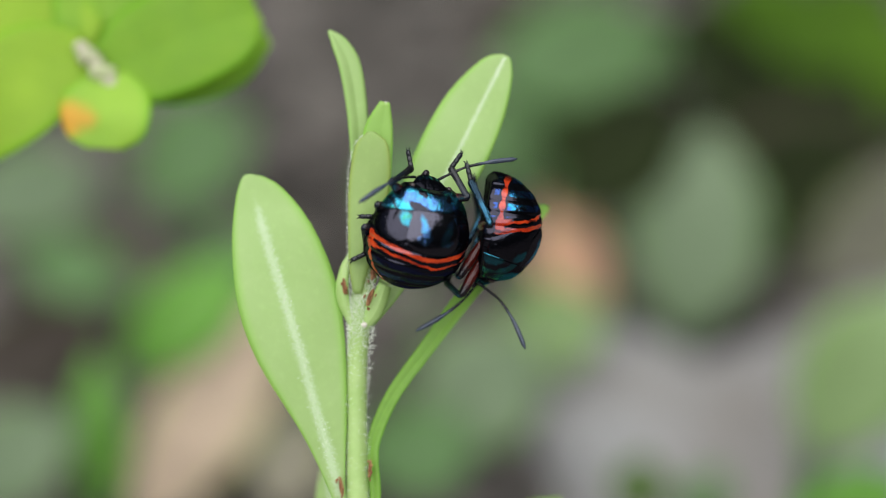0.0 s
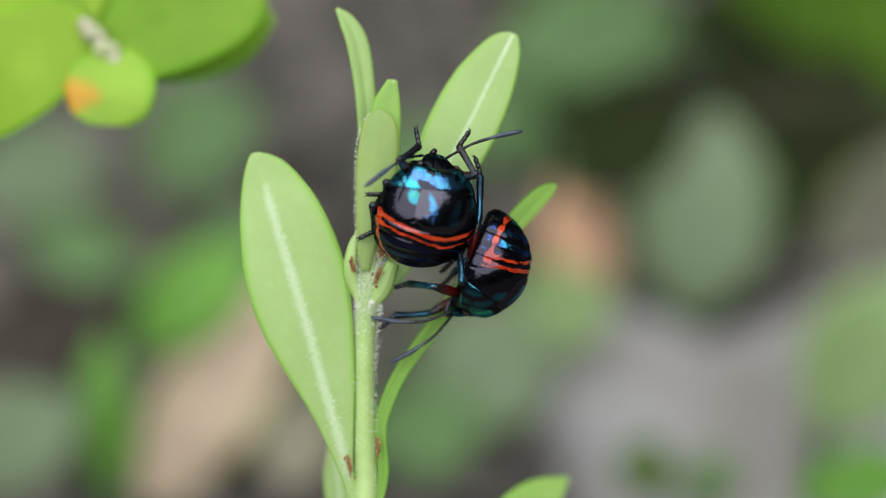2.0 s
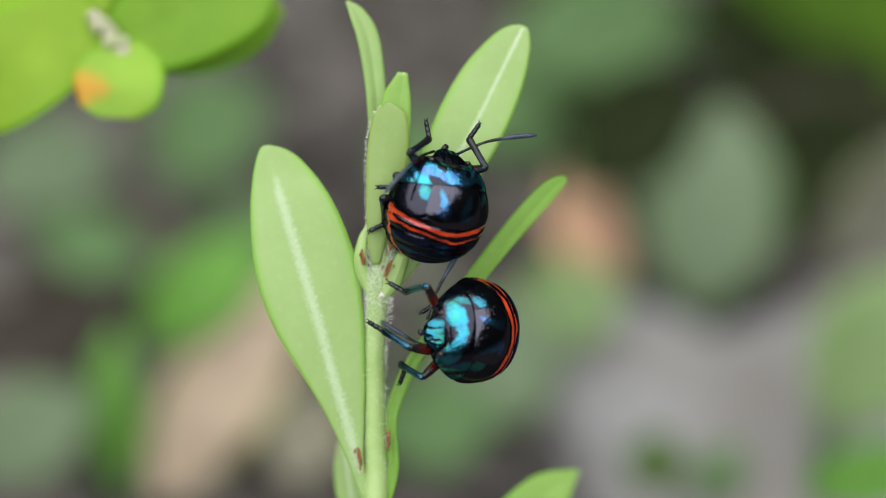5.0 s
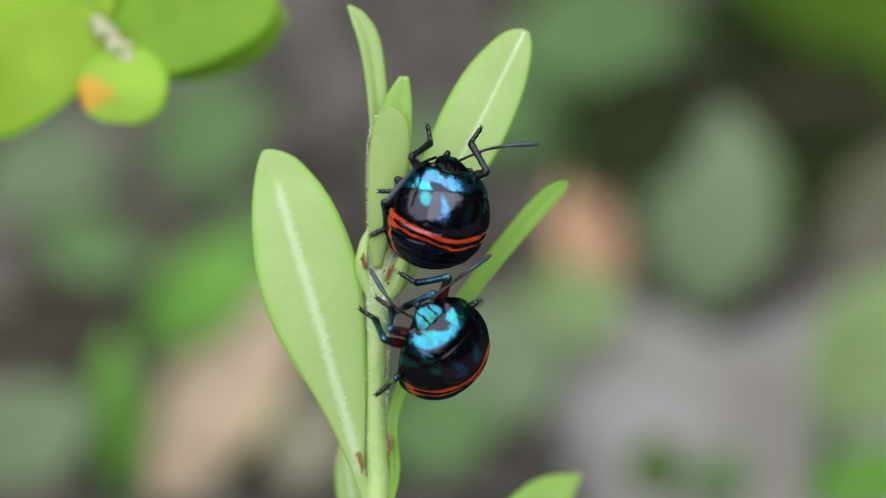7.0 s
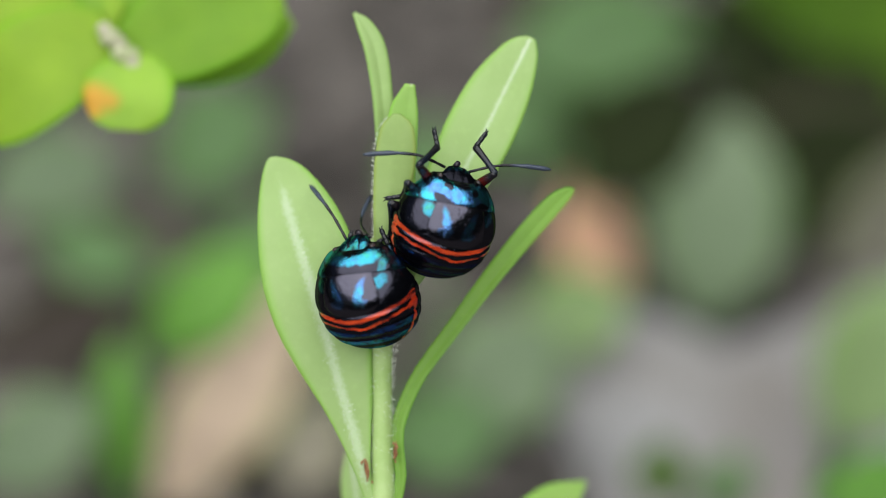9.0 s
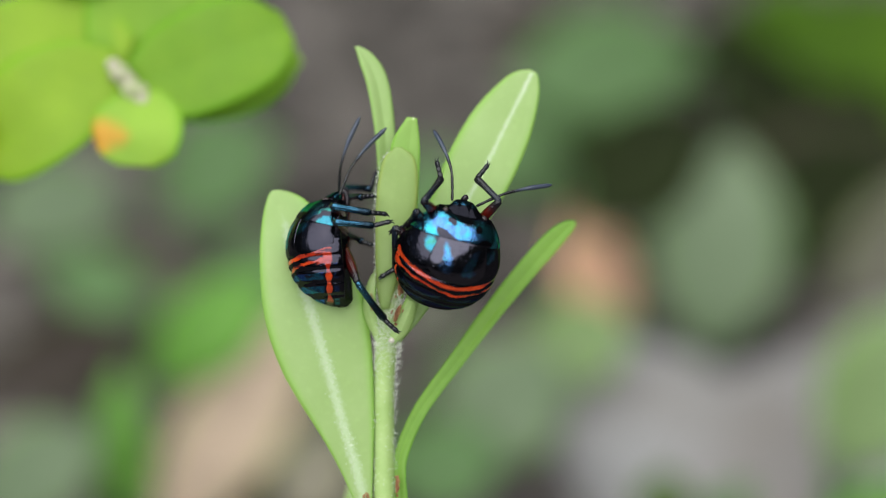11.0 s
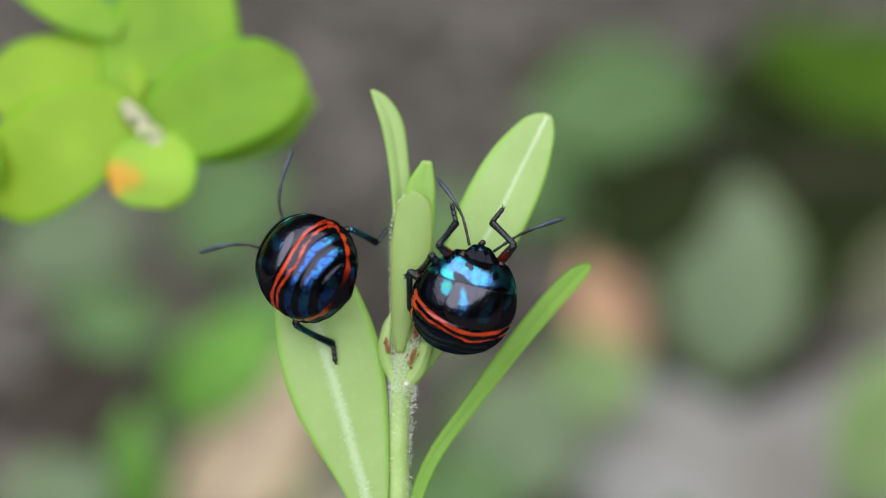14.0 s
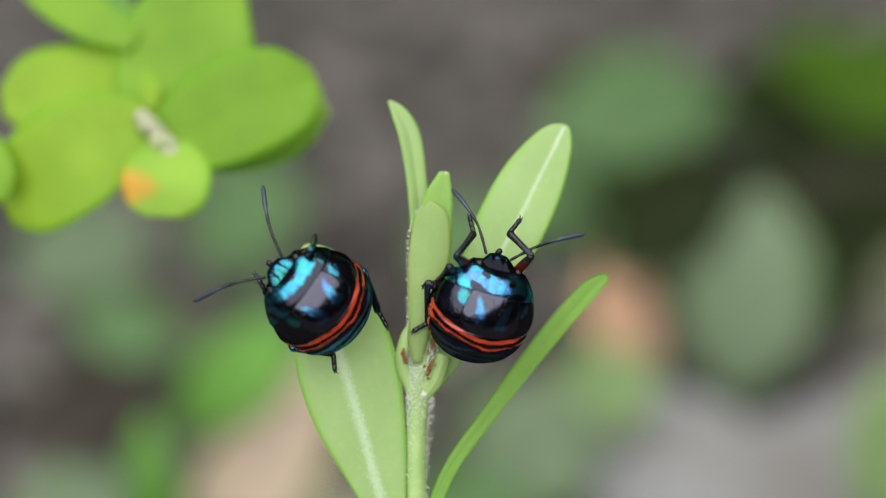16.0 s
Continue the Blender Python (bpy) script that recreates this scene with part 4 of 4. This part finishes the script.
# ---------------------------------------------------------------- movement
def frame_of(ahead, dorsal):
    """Axes of a body that points ahead with its back to the given way."""
    f = Vector(ahead).normalized()
    d = Vector(dorsal)
    d = (d - f * d.dot(f)).normalized()
    s = d.cross(f)
    return Matrix((f, s, d)).transposed().to_4x4()


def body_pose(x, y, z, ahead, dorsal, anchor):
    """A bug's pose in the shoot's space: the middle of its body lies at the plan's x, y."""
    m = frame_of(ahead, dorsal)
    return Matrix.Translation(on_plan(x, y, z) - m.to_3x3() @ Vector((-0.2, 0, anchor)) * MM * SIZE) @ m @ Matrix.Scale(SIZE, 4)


def aimed(origin, way, pole):
    x = Vector(way).normalized()
    z = Vector(pole) - x * Vector(pole).dot(x)
    z.normalize()
    return Matrix.Translation(origin) @ Matrix((x, z.cross(x), z)).transposed().to_4x4()


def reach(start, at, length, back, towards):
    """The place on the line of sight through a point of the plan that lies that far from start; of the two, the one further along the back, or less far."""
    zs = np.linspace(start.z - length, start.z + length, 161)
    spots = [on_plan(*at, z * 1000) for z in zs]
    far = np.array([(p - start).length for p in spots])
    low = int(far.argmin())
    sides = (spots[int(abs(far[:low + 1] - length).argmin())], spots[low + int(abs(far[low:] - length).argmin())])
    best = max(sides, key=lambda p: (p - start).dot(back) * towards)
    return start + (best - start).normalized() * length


def leg_pose(side, leg, joints, m):
    """Poses of femur (in the body's space), tibia and foot (in the femur's). joints: knee, ankle and tip on the plan (and a fourth item where the leg is raised to the lens), or None for a leg folded under the body."""
    sign = 1 if side == "L" else -1
    r = LEGS[leg][0]
    root = Vector((r[0], r[1] * sign, r[2])) * MM
    inv = m.inverted()
    if joints:
        back = (m.to_3x3() @ Vector((0, 0.4 * sign, 1))).normalized()
        hip = m @ root
        near = Vector((0, 0, 1))
        knee = reach(hip, joints[0], FEMUR_LONG * MM * SIZE, near if len(joints) > 3 else back, 1)
        ankle = reach(knee, joints[1], TIBIA_LONG[leg] * MM * SIZE, *((near, 1) if len(joints) > 3 else (back, -1)))
        tip = reach(ankle, joints[2], FOOT_LONG * MM * SIZE, (ankle - knee).normalized() - back * 0.5, 1)
        knee, ankle, tip = inv @ knee, inv @ ankle, inv @ tip
    else:
        bend = Vector((-0.9, sign * LEGS[leg][1], -0.18)).normalized()
        fold = Vector((0.85, -sign * 0.35, -0.25)).normalized()
        knee = root + bend * FEMUR_LONG * MM
        ankle = knee + fold * TIBIA_LONG[leg] * MM
        tip = ankle + fold * FOOT_LONG * MM
    out = (knee - root).normalized() - (tip - root).normalized() * 0.9 + Vector((0, 0, 0.25))
    femur = aimed(root, knee - root, out)
    return femur, femur.inverted() @ aimed(knee, ankle - knee, out), femur.inverted() @ aimed(ankle, tip - ankle, out)


def keyed(ob, rows):
    """walk() with rows put in between wherever a turn is large."""
    made = [rows[0]]
    for t, m in rows[1:]:
        t0, m0 = made[-1]
        turn = m0.to_quaternion().rotation_difference(m.to_quaternion()).angle
        turn = min(turn, 2 * math.pi - turn)
        n = int(turn / radians(70)) + 1
        q0, q1 = m0.to_quaternion(), m.to_quaternion()
        if q0.dot(q1) < 0:
            q1.negate()
        for k in range(1, n):
            made.append((t0 + (t - t0) * k / n, Matrix.Translation(m0.translation.lerp(m.translation, k / n)) @ q0.slerp(q1, k / n).to_matrix().to_4x4()))
        made.append((t, m))
    walk(ob, made)


def animate(bug, limbs, rows):
    """Rows: seconds, x, y, z, ahead, dorsal, anchor, legs {leg: (knee, ankle, tip)}, feelers' tips."""
    bug.scale = (SIZE,) * 3
    bodies, tracks = [], {k: [] for k in limbs}
    for t, x, y, z, ahead, dorsal, anchor, legs, tips in rows:
        m = body_pose(x, y, z, ahead, dorsal, anchor)
        bodies.append((t, SHOOT @ m))
        inv = m.inverted()
        for side in "LR":
            for leg in "FMH":
                tracks[side + leg].append((t, *leg_pose(side, leg, legs.get(side + leg), m)))
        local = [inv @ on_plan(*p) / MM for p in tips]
        local += [Vector((9.5, s * 5.0, 1.5)) for s in (1, -1)][len(local):] if len(local) != 1 else [Vector((9.5, -math.copysign(4.5, local[0].y), 1.5))]
        local.sort(key=lambda p: -p.y)
        for side, sign, p in (("L", 1, local[0]), ("R", -1, local[1])):
            root = Vector((4.1, sign * 1.05, -0.35))
            tracks["A" + side].append((t, aimed(root * MM, p - root, (0, 0.2 * sign, 1))))
    keyed(bug, bodies)
    for k, seen in tracks.items():
        for i, ob in enumerate(limbs[k] if k[0] != "A" else (limbs[k],)):
            keyed(ob, [(row[0], row[1 + i]) for row in seen])


ROWS_A = [
    (0, 748, 417, 4.4, (0.24, 0.92, 0.28), (0.36, -0.42, 0.83), 1.6, {'LF': ((692, 322), (728, 298), (720, 262)), 'RF': ((828, 350), (798, 298), (822, 268)), 'LM': ((668, 362), (668, 384), (634, 383)), 'LH': ((644, 402), (650, 448), (618, 462))}, [(655, 350, 8.5), (932, 277, 2.2)]),
    (1.5, 748, 417, 4.4, (0.24, 0.92, 0.28), (0.36, -0.42, 0.83), 1.6, {'LF': ((692, 322), (728, 298), (720, 262)), 'RF': ((828, 350), (798, 298), (822, 268)), 'LM': ((668, 362), (668, 384), (634, 383)), 'LH': ((644, 402), (650, 448), (618, 462))}, [(647, 353, 8.5), (922, 266, 2.2)]),
    (3, 748, 422, 4.4, (0.24, 0.92, 0.28), (0.36, -0.42, 0.83), 1.6, {'LF': ((692, 322), (728, 298), (720, 262)), 'RF': ((828, 350), (798, 298), (822, 268)), 'LM': ((668, 362), (668, 384), (634, 383)), 'LH': ((644, 402), (650, 448), (618, 462))}, [(646, 393, 8.5), (929, 271, 2.2)]),
    (4, 750, 422, 4.4, (0.24, 0.92, 0.28), (0.36, -0.42, 0.83), 1.6, {'LF': ((692, 322), (728, 298), (720, 262)), 'RF': ((828, 350), (798, 298), (822, 268)), 'LM': ((668, 362), (668, 384), (634, 383)), 'LH': ((644, 402), (650, 448), (618, 462))}, [(660, 380, 8.5), (935, 278, 2.2)]),
    (6.5, 749, 427, 4.4, (0.24, 0.92, 0.28), (0.34, -0.42, 0.83), 1.6, {'LF': ((692, 322), (728, 298), (720, 262)), 'RF': ((828, 350), (798, 298), (822, 268)), 'LM': ((668, 362), (668, 384), (634, 383)), 'LH': ((644, 402), (650, 448), (618, 462))}, [(657, 395, 8.5), (942, 295, 2.2)]),
    (7.5, 750, 428, 4.4, (0.25, 0.92, 0.28), (0.32, -0.42, 0.83), 1.6, {'LF': ((692, 322), (728, 298), (720, 262)), 'RF': ((828, 350), (798, 298), (822, 268)), 'LM': ((668, 362), (668, 384), (634, 383)), 'LH': ((644, 402), (650, 448), (618, 462))}, [(652, 396, 8.5), (942, 296, 2.2)]),
    (8, 748, 431, 4.4, (0.26, 0.92, 0.28), (0.3, -0.42, 0.83), 1.6, {'LF': ((692, 322), (728, 298), (720, 262)), 'RF': ((828, 350), (798, 298), (822, 268)), 'LM': ((668, 362), (668, 384), (634, 383)), 'LH': ((644, 402), (650, 448), (618, 462))}, [(639, 384, 8.5), (949, 326, 2.2)]),
    (10.5, 748, 433, 4.4, (0.32, 0.84, 0.42), (0.15, -0.46, 0.86), 1.6, {'LF': ((700, 329), (732, 289), (722, 254)), 'RF': ((835, 329), (795, 289), (817, 264)), 'LM': ((688, 347), (670, 374), (641, 384)), 'LH': ((650, 376), (652, 448), (620, 464))}, [(708, 237, 2), (928, 322, 2.2)]),
    (11.5, 750, 431, 4.4, (0.32, 0.84, 0.42), (0.15, -0.46, 0.86), 1.6, {'LF': ((700, 329), (732, 289), (722, 254)), 'RF': ((835, 329), (795, 289), (817, 264)), 'LM': ((688, 347), (670, 374), (641, 384)), 'LH': ((650, 376), (652, 448), (620, 464))}, [(728, 205, 2), (933, 280, 2.2)]),
    (12.5, 750, 431, 4.4, (0.33, 0.84, 0.42), (0.13, -0.46, 0.86), 1.6, {'LF': ((700, 329), (732, 289), (722, 254)), 'RF': ((835, 329), (795, 289), (817, 264)), 'LM': ((688, 347), (670, 374), (641, 384)), 'LH': ((650, 376), (652, 448), (620, 464))}, [(711, 212, 2), (931, 288, 2.2)]),
    (14, 751, 434, 4.4, (0.33, 0.84, 0.42), (0.13, -0.46, 0.86), 1.6, {'LF': ((700, 329), (732, 289), (722, 254)), 'RF': ((835, 329), (795, 289), (817, 264)), 'LM': ((688, 347), (670, 374), (641, 384)), 'LH': ((650, 376), (652, 448), (620, 464))}, [(700, 216, 2), (925, 281, 2.2)]),
    (16, 750, 430, 4.4, (0.33, 0.84, 0.42), (0.13, -0.46, 0.86), 1.6, {'LF': ((700, 329), (732, 289), (722, 254)), 'RF': ((835, 329), (795, 289), (817, 264)), 'LM': ((688, 347), (670, 374), (641, 384)), 'LH': ((650, 376), (652, 448), (620, 464))}, [(699, 222, 2), (934, 289, 2.2)]),
]
ROWS_B = [
    (0, 865, 410, 0.5, (-0.12, -0.98, -0.05), (0.97, -0.12, 0.1), 0, {'RH': ((868, 397), (833, 320), (826, 284)), 'LH': ((846, 392), (842, 340), (838, 310)), 'RM': ((812, 492), (800, 474), (822, 458)), 'RF': ((812, 530), (790, 500), (805, 478))}, [(738, 585, 0), (912, 593, 1)]),
    (0.5, 851, 438, 0.5, (-0.25, -0.95, -0.05), (0.95, -0.25, 0.12), 0, {'RH': ((848, 399), (836, 322), (822, 288)), 'RM': ((810, 509), (798, 484), (813, 466)), 'RF': ((788, 516), (720, 519), (693, 526))}, [(801, 564, 3), (888, 539, 1)]),
    (1, 844, 464, 0.5, (-0.28, -0.95, 0), (0.95, -0.28, 0.14), 0, {'RH': ((840, 406), (834, 321), (822, 289)), 'RM': ((807, 521), (797, 491), (810, 476)), 'RF': ((787, 531), (717, 531), (684, 546))}, [(787, 666, 2), (792, 631, 0)]),
    (1.5, 842, 498, 0.5, (-0.3, -0.94, 0), (0.93, -0.3, 0.18), 0, {'RH': ((837, 416), (830, 328), (824, 290)), 'RM': ((816, 531), (812, 468), (814, 440)), 'RF': ((767, 537), (710, 540), (684, 544)), 'LF': ((760, 580), (707, 563), (687, 543))}, [(682, 688, 0), (692, 583, 0)]),
    (2, 829, 510, 0.7, (-0.36, -0.9, 0.05), (0.92, -0.37, 0.14), 0, {'RH': ((833, 434), (836, 349), (824, 297)), 'RM': ((803, 539), (798, 484), (801, 459)), 'RF': ((754, 547), (708, 541), (684, 549)), 'LF': ((741, 597), (684, 597), (661, 624))}, [(618, 602, 1), (674, 684, 0)]),
    (2.5, 822, 542, 1, (-0.43, -0.88, 0.1), (0.88, -0.4, 0.22), 0, {'RH': ((820, 480), (830, 400), (832, 370)), 'RM': ((765, 564), (720, 518), (687, 506)), 'RF': ((754, 596), (717, 550), (687, 550)), 'LF': ((747, 655), (722, 668), (710, 695))}, [(670, 728, 1)]),
    (3, 799, 581, 1.5, (-0.48, -0.85, 0.15), (0.85, -0.38, 0.3), 0, {'RH': ((757, 577), (774, 521), (781, 503)), 'RM': ((741, 588), (714, 535), (685, 518)), 'RF': ((719, 620), (671, 611), (621, 598)), 'LF': ((719, 673), (716, 688), (716, 703))}, [(616, 753, 1), (801, 808, 2)]),
    (3.5, 798, 593, 2.5, (-0.5, -0.65, 0.5), (0.72, 0.15, 0.6), 0.8, {'RH': ((731, 531), (721, 553), (698, 557)), 'RM': ((738, 588), (711, 535), (681, 515)), 'RF': ((714, 595), (666, 609), (618, 593)), 'LF': ((716, 671), (711, 688), (713, 703))}, [(803, 820, 3), (631, 608, 1)]),
    (4, 794, 605, 3, (-0.5, -0.45, 0.7), (0.72, 0.3, 0.6), 0.8, {'RH': ((747, 518), (720, 520), (700, 525)), 'RM': ((760, 567), (718, 543), (692, 508)), 'RF': ((705, 584), (660, 606), (615, 590)), 'LF': ((738, 712), (676, 705), (660, 742))}, [(722, 560, 2), (800, 790, 3)]),
    (5.2, 799, 641, 3.5, (-0.6, 0.1, 0.8), (0.75, -0.1, 0.6), 0.8, {'RF': ((729, 553), (689, 563), (659, 543)), 'LF': ((689, 653), (649, 623), (619, 598)), 'LM': ((704, 703), (669, 693), (644, 718))}, [(659, 613, 3), (769, 533, 4)]),
    (6.5, 793, 647, 4, (-0.3, 0.5, 0.8), (0.8, -0.45, 0.4), 1.6, {'LF': ((689, 648), (657, 590), (624, 565)), 'LM': ((694, 695), (662, 670), (639, 705)), 'LH': ((702, 727), (712, 735), (717, 745)), 'RF': ((765, 541), (699, 553), (667, 525)), 'RM': ((797, 523), (772, 519), (757, 523)), 'RH': ((835, 547), (833, 530), (840, 508))}, [(657, 533, 2), (810, 502, 3)]),
    (7, 757, 666, 4.2, (-0.15, 0.6, 0.78), (0.72, -0.55, 0.35), 1.6, {'LF': ((655, 629), (658, 590), (625, 569)), 'LM': ((645, 647), (629, 609), (597, 589)), 'LH': ((667, 714), (655, 724), (625, 750)), 'RF': ((760, 534), (700, 546), (670, 524)), 'RM': ((735, 564), (680, 589), (655, 604)), 'RH': ((815, 574), (817, 580), (815, 584))}, [(608, 506, 2), (871, 468, 2)]),
    (7.5, 712, 659, 4.5, (-0.28, 0.45, 0.85), (0.34, -0.8, 0.5), 1.6, {'LF': ((607, 584), (637, 536), (612, 506)), 'LM': ((599, 641), (602, 616), (567, 611)), 'LH': ((607, 704), (647, 721), (630, 746)), 'RF': ((747, 541), (684, 558), (667, 523)), 'RM': ((757, 566), (732, 581), (722, 586)), 'RH': ((788, 596), (788, 602), (786, 608))}, [(595, 454, 2), (759, 526, 2)]),
    (8, 672, 646, 4.8, (-0.25, 0.6, 0.76), (0.2, -0.72, 0.66), 1.6, {'LF': ((567, 566), (607, 542), (587, 508)), 'LM': ((565, 586), (577, 579), (599, 574)), 'LH': ((591, 689), (654, 724), (627, 744)), 'RF': ((704, 539), (659, 509), (649, 479)), 'RM': ((744, 561), (704, 556), (689, 569)), 'RH': ((767, 594), (784, 596), (799, 591))}, [(569, 484, 2), (665, 474, 2)]),
    (8.8, 612, 572, 5.2, (-0.25, 0.9, 0.4), (-0.2, -0.35, 0.9), 1.6, {}, [(547, 442, 3), (617, 442, 3)]),
    (9.6, 560, 510, 3.5, (-0.15, 0.95, 0.2), (-0.7, -0.15, 0.7), 1, {}, [(530, 310, 2), (610, 330, 2)]),
    (10.5, 519, 433, 1.2, (-0.12, 0.98, 0.05), (-0.98, -0.12, 0.12), 1.7, {'RF': ((561, 392), (610, 349), (645, 325)), 'LF': ((565, 329), (598, 297), (618, 272)), 'LM': ((573, 389), (598, 395), (620, 399)), 'RM': ((586, 437), (617, 479), (648, 492)), 'RH': ((591, 499), (633, 539), (658, 569))}, [(515, 222, 0), (617, 277, 1)]),
    (11, 516, 412, 1.2, (-0.08, 0.98, 0), (-0.98, -0.1, 0.1), 1.7, {'RF': ((540, 337), (607, 349), (637, 350)), 'RM': ((545, 365), (612, 372), (647, 362)), 'LF': ((564, 304), (608, 307), (617, 275)), 'LM': ((567, 322), (592, 322), (614, 317)), 'LH': ((567, 387), (592, 400), (622, 410)), 'RH': ((584, 472), (632, 538), (660, 567))}, [(642, 190, 1), (558, 294, 0)]),
    (11.5, 512, 362, 1.2, (-0.1, 0.96, -0.15), (-0.97, -0.1, 0.14), 1.7, {'RF': ((550, 268), (616, 255), (645, 235)), 'LF': ((573, 285), (593, 268), (608, 250)), 'RM': ((555, 333), (616, 370), (645, 360)), 'LM': ((583, 390), (603, 395), (625, 408)), 'RH': ((548, 355), (603, 405), (630, 437)), 'LH': ((573, 460), (588, 468), (604, 477))}, [(555, 122, 0), (388, 245, 1)]),
    (12, 512, 313, 1.4, (-0.08, 0.9, -0.38), (-0.88, 0.05, 0.4), 1.7, {'RF': ((555, 214), (620, 197), (642, 177)), 'RM': ((542, 242), (605, 276), (627, 267)), 'RH': ((567, 324), (610, 399), (630, 436)), 'LM': ((570, 274), (595, 257), (613, 247)), 'LH': ((575, 404), (600, 402), (623, 407))}, [(405, 227, 1), (545, 177, 7)]),
    (12.5, 515, 326, 2.5, (-0.2, 0.7, -0.68), (-0.8, 0.05, 0.35), 1.7, {'RF': ((531, 210), (589, 195), (596, 155)), 'RM': ((548, 240), (603, 278), (624, 265), 1), 'RH': ((549, 252), (586, 315), (596, 335), 1), 'LM': ((581, 360), (601, 350), (621, 340)), 'LH': ((566, 418), (613, 405), (625, 420))}, [(421, 175, 0)]),
    (13, 504, 317, 3.5, (-0.62, 0.35, -0.7), (-0.5, 0.1, 0.68), 1.8, {'RF': ((534, 213), (591, 198), (596, 155)), 'RM': ((551, 235), (614, 290), (624, 298), 1), 'LM': ((591, 350), (606, 348), (621, 340)), 'LH': ((536, 435), (601, 402), (620, 413)), 'LF': ((441, 367), (428, 380), (419, 400))}, [(364, 341, 0)]),
    (13.5, 506, 337, 3.5, (-0.65, 0.3, -0.7), (-0.45, 0.25, 0.65), 1.8, {'RF': ((533, 239), (591, 212), (604, 169)), 'RM': ((563, 247), (603, 292), (619, 298), 1), 'LH': ((541, 447), (599, 404), (621, 419))}, [(371, 272, 0), (337, 447, 0)]),
    (14, 451, 361, 4.6, (-0.68, 0.5, -0.53), (-0.5, 0.15, 0.72), 1.6, {'RM': ((547, 300), (592, 326), (615, 296)), 'LH': ((447, 471), (515, 506), (517, 546))}, [(441, 164, 0)]),
    (14.5, 467, 392, 5.2, (-0.45, 0.85, -0.2), (-0.06, 0.2, 0.96), 1.6, {'RF': ((475, 292), (485, 283), (493, 292)), 'RH': ((576, 370), (560, 447), (586, 473)), 'LH': ((435, 497), (510, 507), (517, 545))}, [(278, 242, 3), (460, 259, 0)]),
    (15, 449, 360, 5.6, (-0.48, 0.85, -0.12), (-0.02, 0.12, 0.98), 1.6, {'RH': ((563, 363), (546, 449), (586, 467)), 'LH': ((434, 471), (506, 497), (518, 547))}, [(240, 257, 3), (413, 229, 0)]),
    (15.5, 456, 364, 6, (-0.65, 0.68, 0.1), (0.06, -0.08, 0.97), 1.6, {'RF': ((464, 280), (474, 268), (477, 262)), 'RH': ((570, 353), (549, 445), (586, 468)), 'LH': ((399, 455), (452, 472), (441, 510))}, [(354, 143, 3), (249, 310, 4)]),
    (16, 460, 410, 6.2, (-0.6, 0.5, 0.55), (0.45, -0.25, 0.8), 1.6, {'RF': ((442, 317), (450, 302), (451, 291)), 'RM': ((519, 339), (526, 347), (534, 357)), 'RH': ((559, 347), (564, 429), (590, 469)), 'LH': ((409, 492), (484, 502), (486, 545))}, [(358, 207, 4), (236, 410, 5)]),
]
SWAY = [
    (0, 0.06, 0.02),
    (0.5, -0.05, -0.09),
    (1, -0.01, 0.01),
    (1.5, 0.01, -0.01),
    (2, -0.04, -0.01),
    (2.5, -0.07, -0.02),
    (3, -0.10, -0.02),
    (3.5, -0.13, -0.05),
    (4, -0.10, -0.02),
    (6.5, -0.05, -0.01),
    (7, 0.00, 0.02),
    (7.5, 0.01, 0.04),
    (8, -0.01, -0.01),
    (10.5, 0.03, -0.00),
    (11, 0.20, 0.03),
    (11.5, 0.69, 0.10),
    (12, 0.04, 0.03),
    (12.5, 0.25, -0.03),
    (13, 0.49, 0.01),
    (13.5, -0.11, -0.00),
    (14, 0.16, 0.02),
    (14.5, 0.20, 0.05),
    (15, -0.16, -0.10),
    (15.5, 0.18, 0.02),
    (16, 0.06, 0.01),
]


def motions():
    animate(BUG_A, LIMBS_A, ROWS_A)
    animate(BUG_B, LIMBS_B, ROWS_B)
    walk(TWIG_THING, [(t, Matrix.Translation(TWIG_ROOT) @ pose(0, 0, 0, b, a, 0)) for t, a, b in SWAY])


motions()
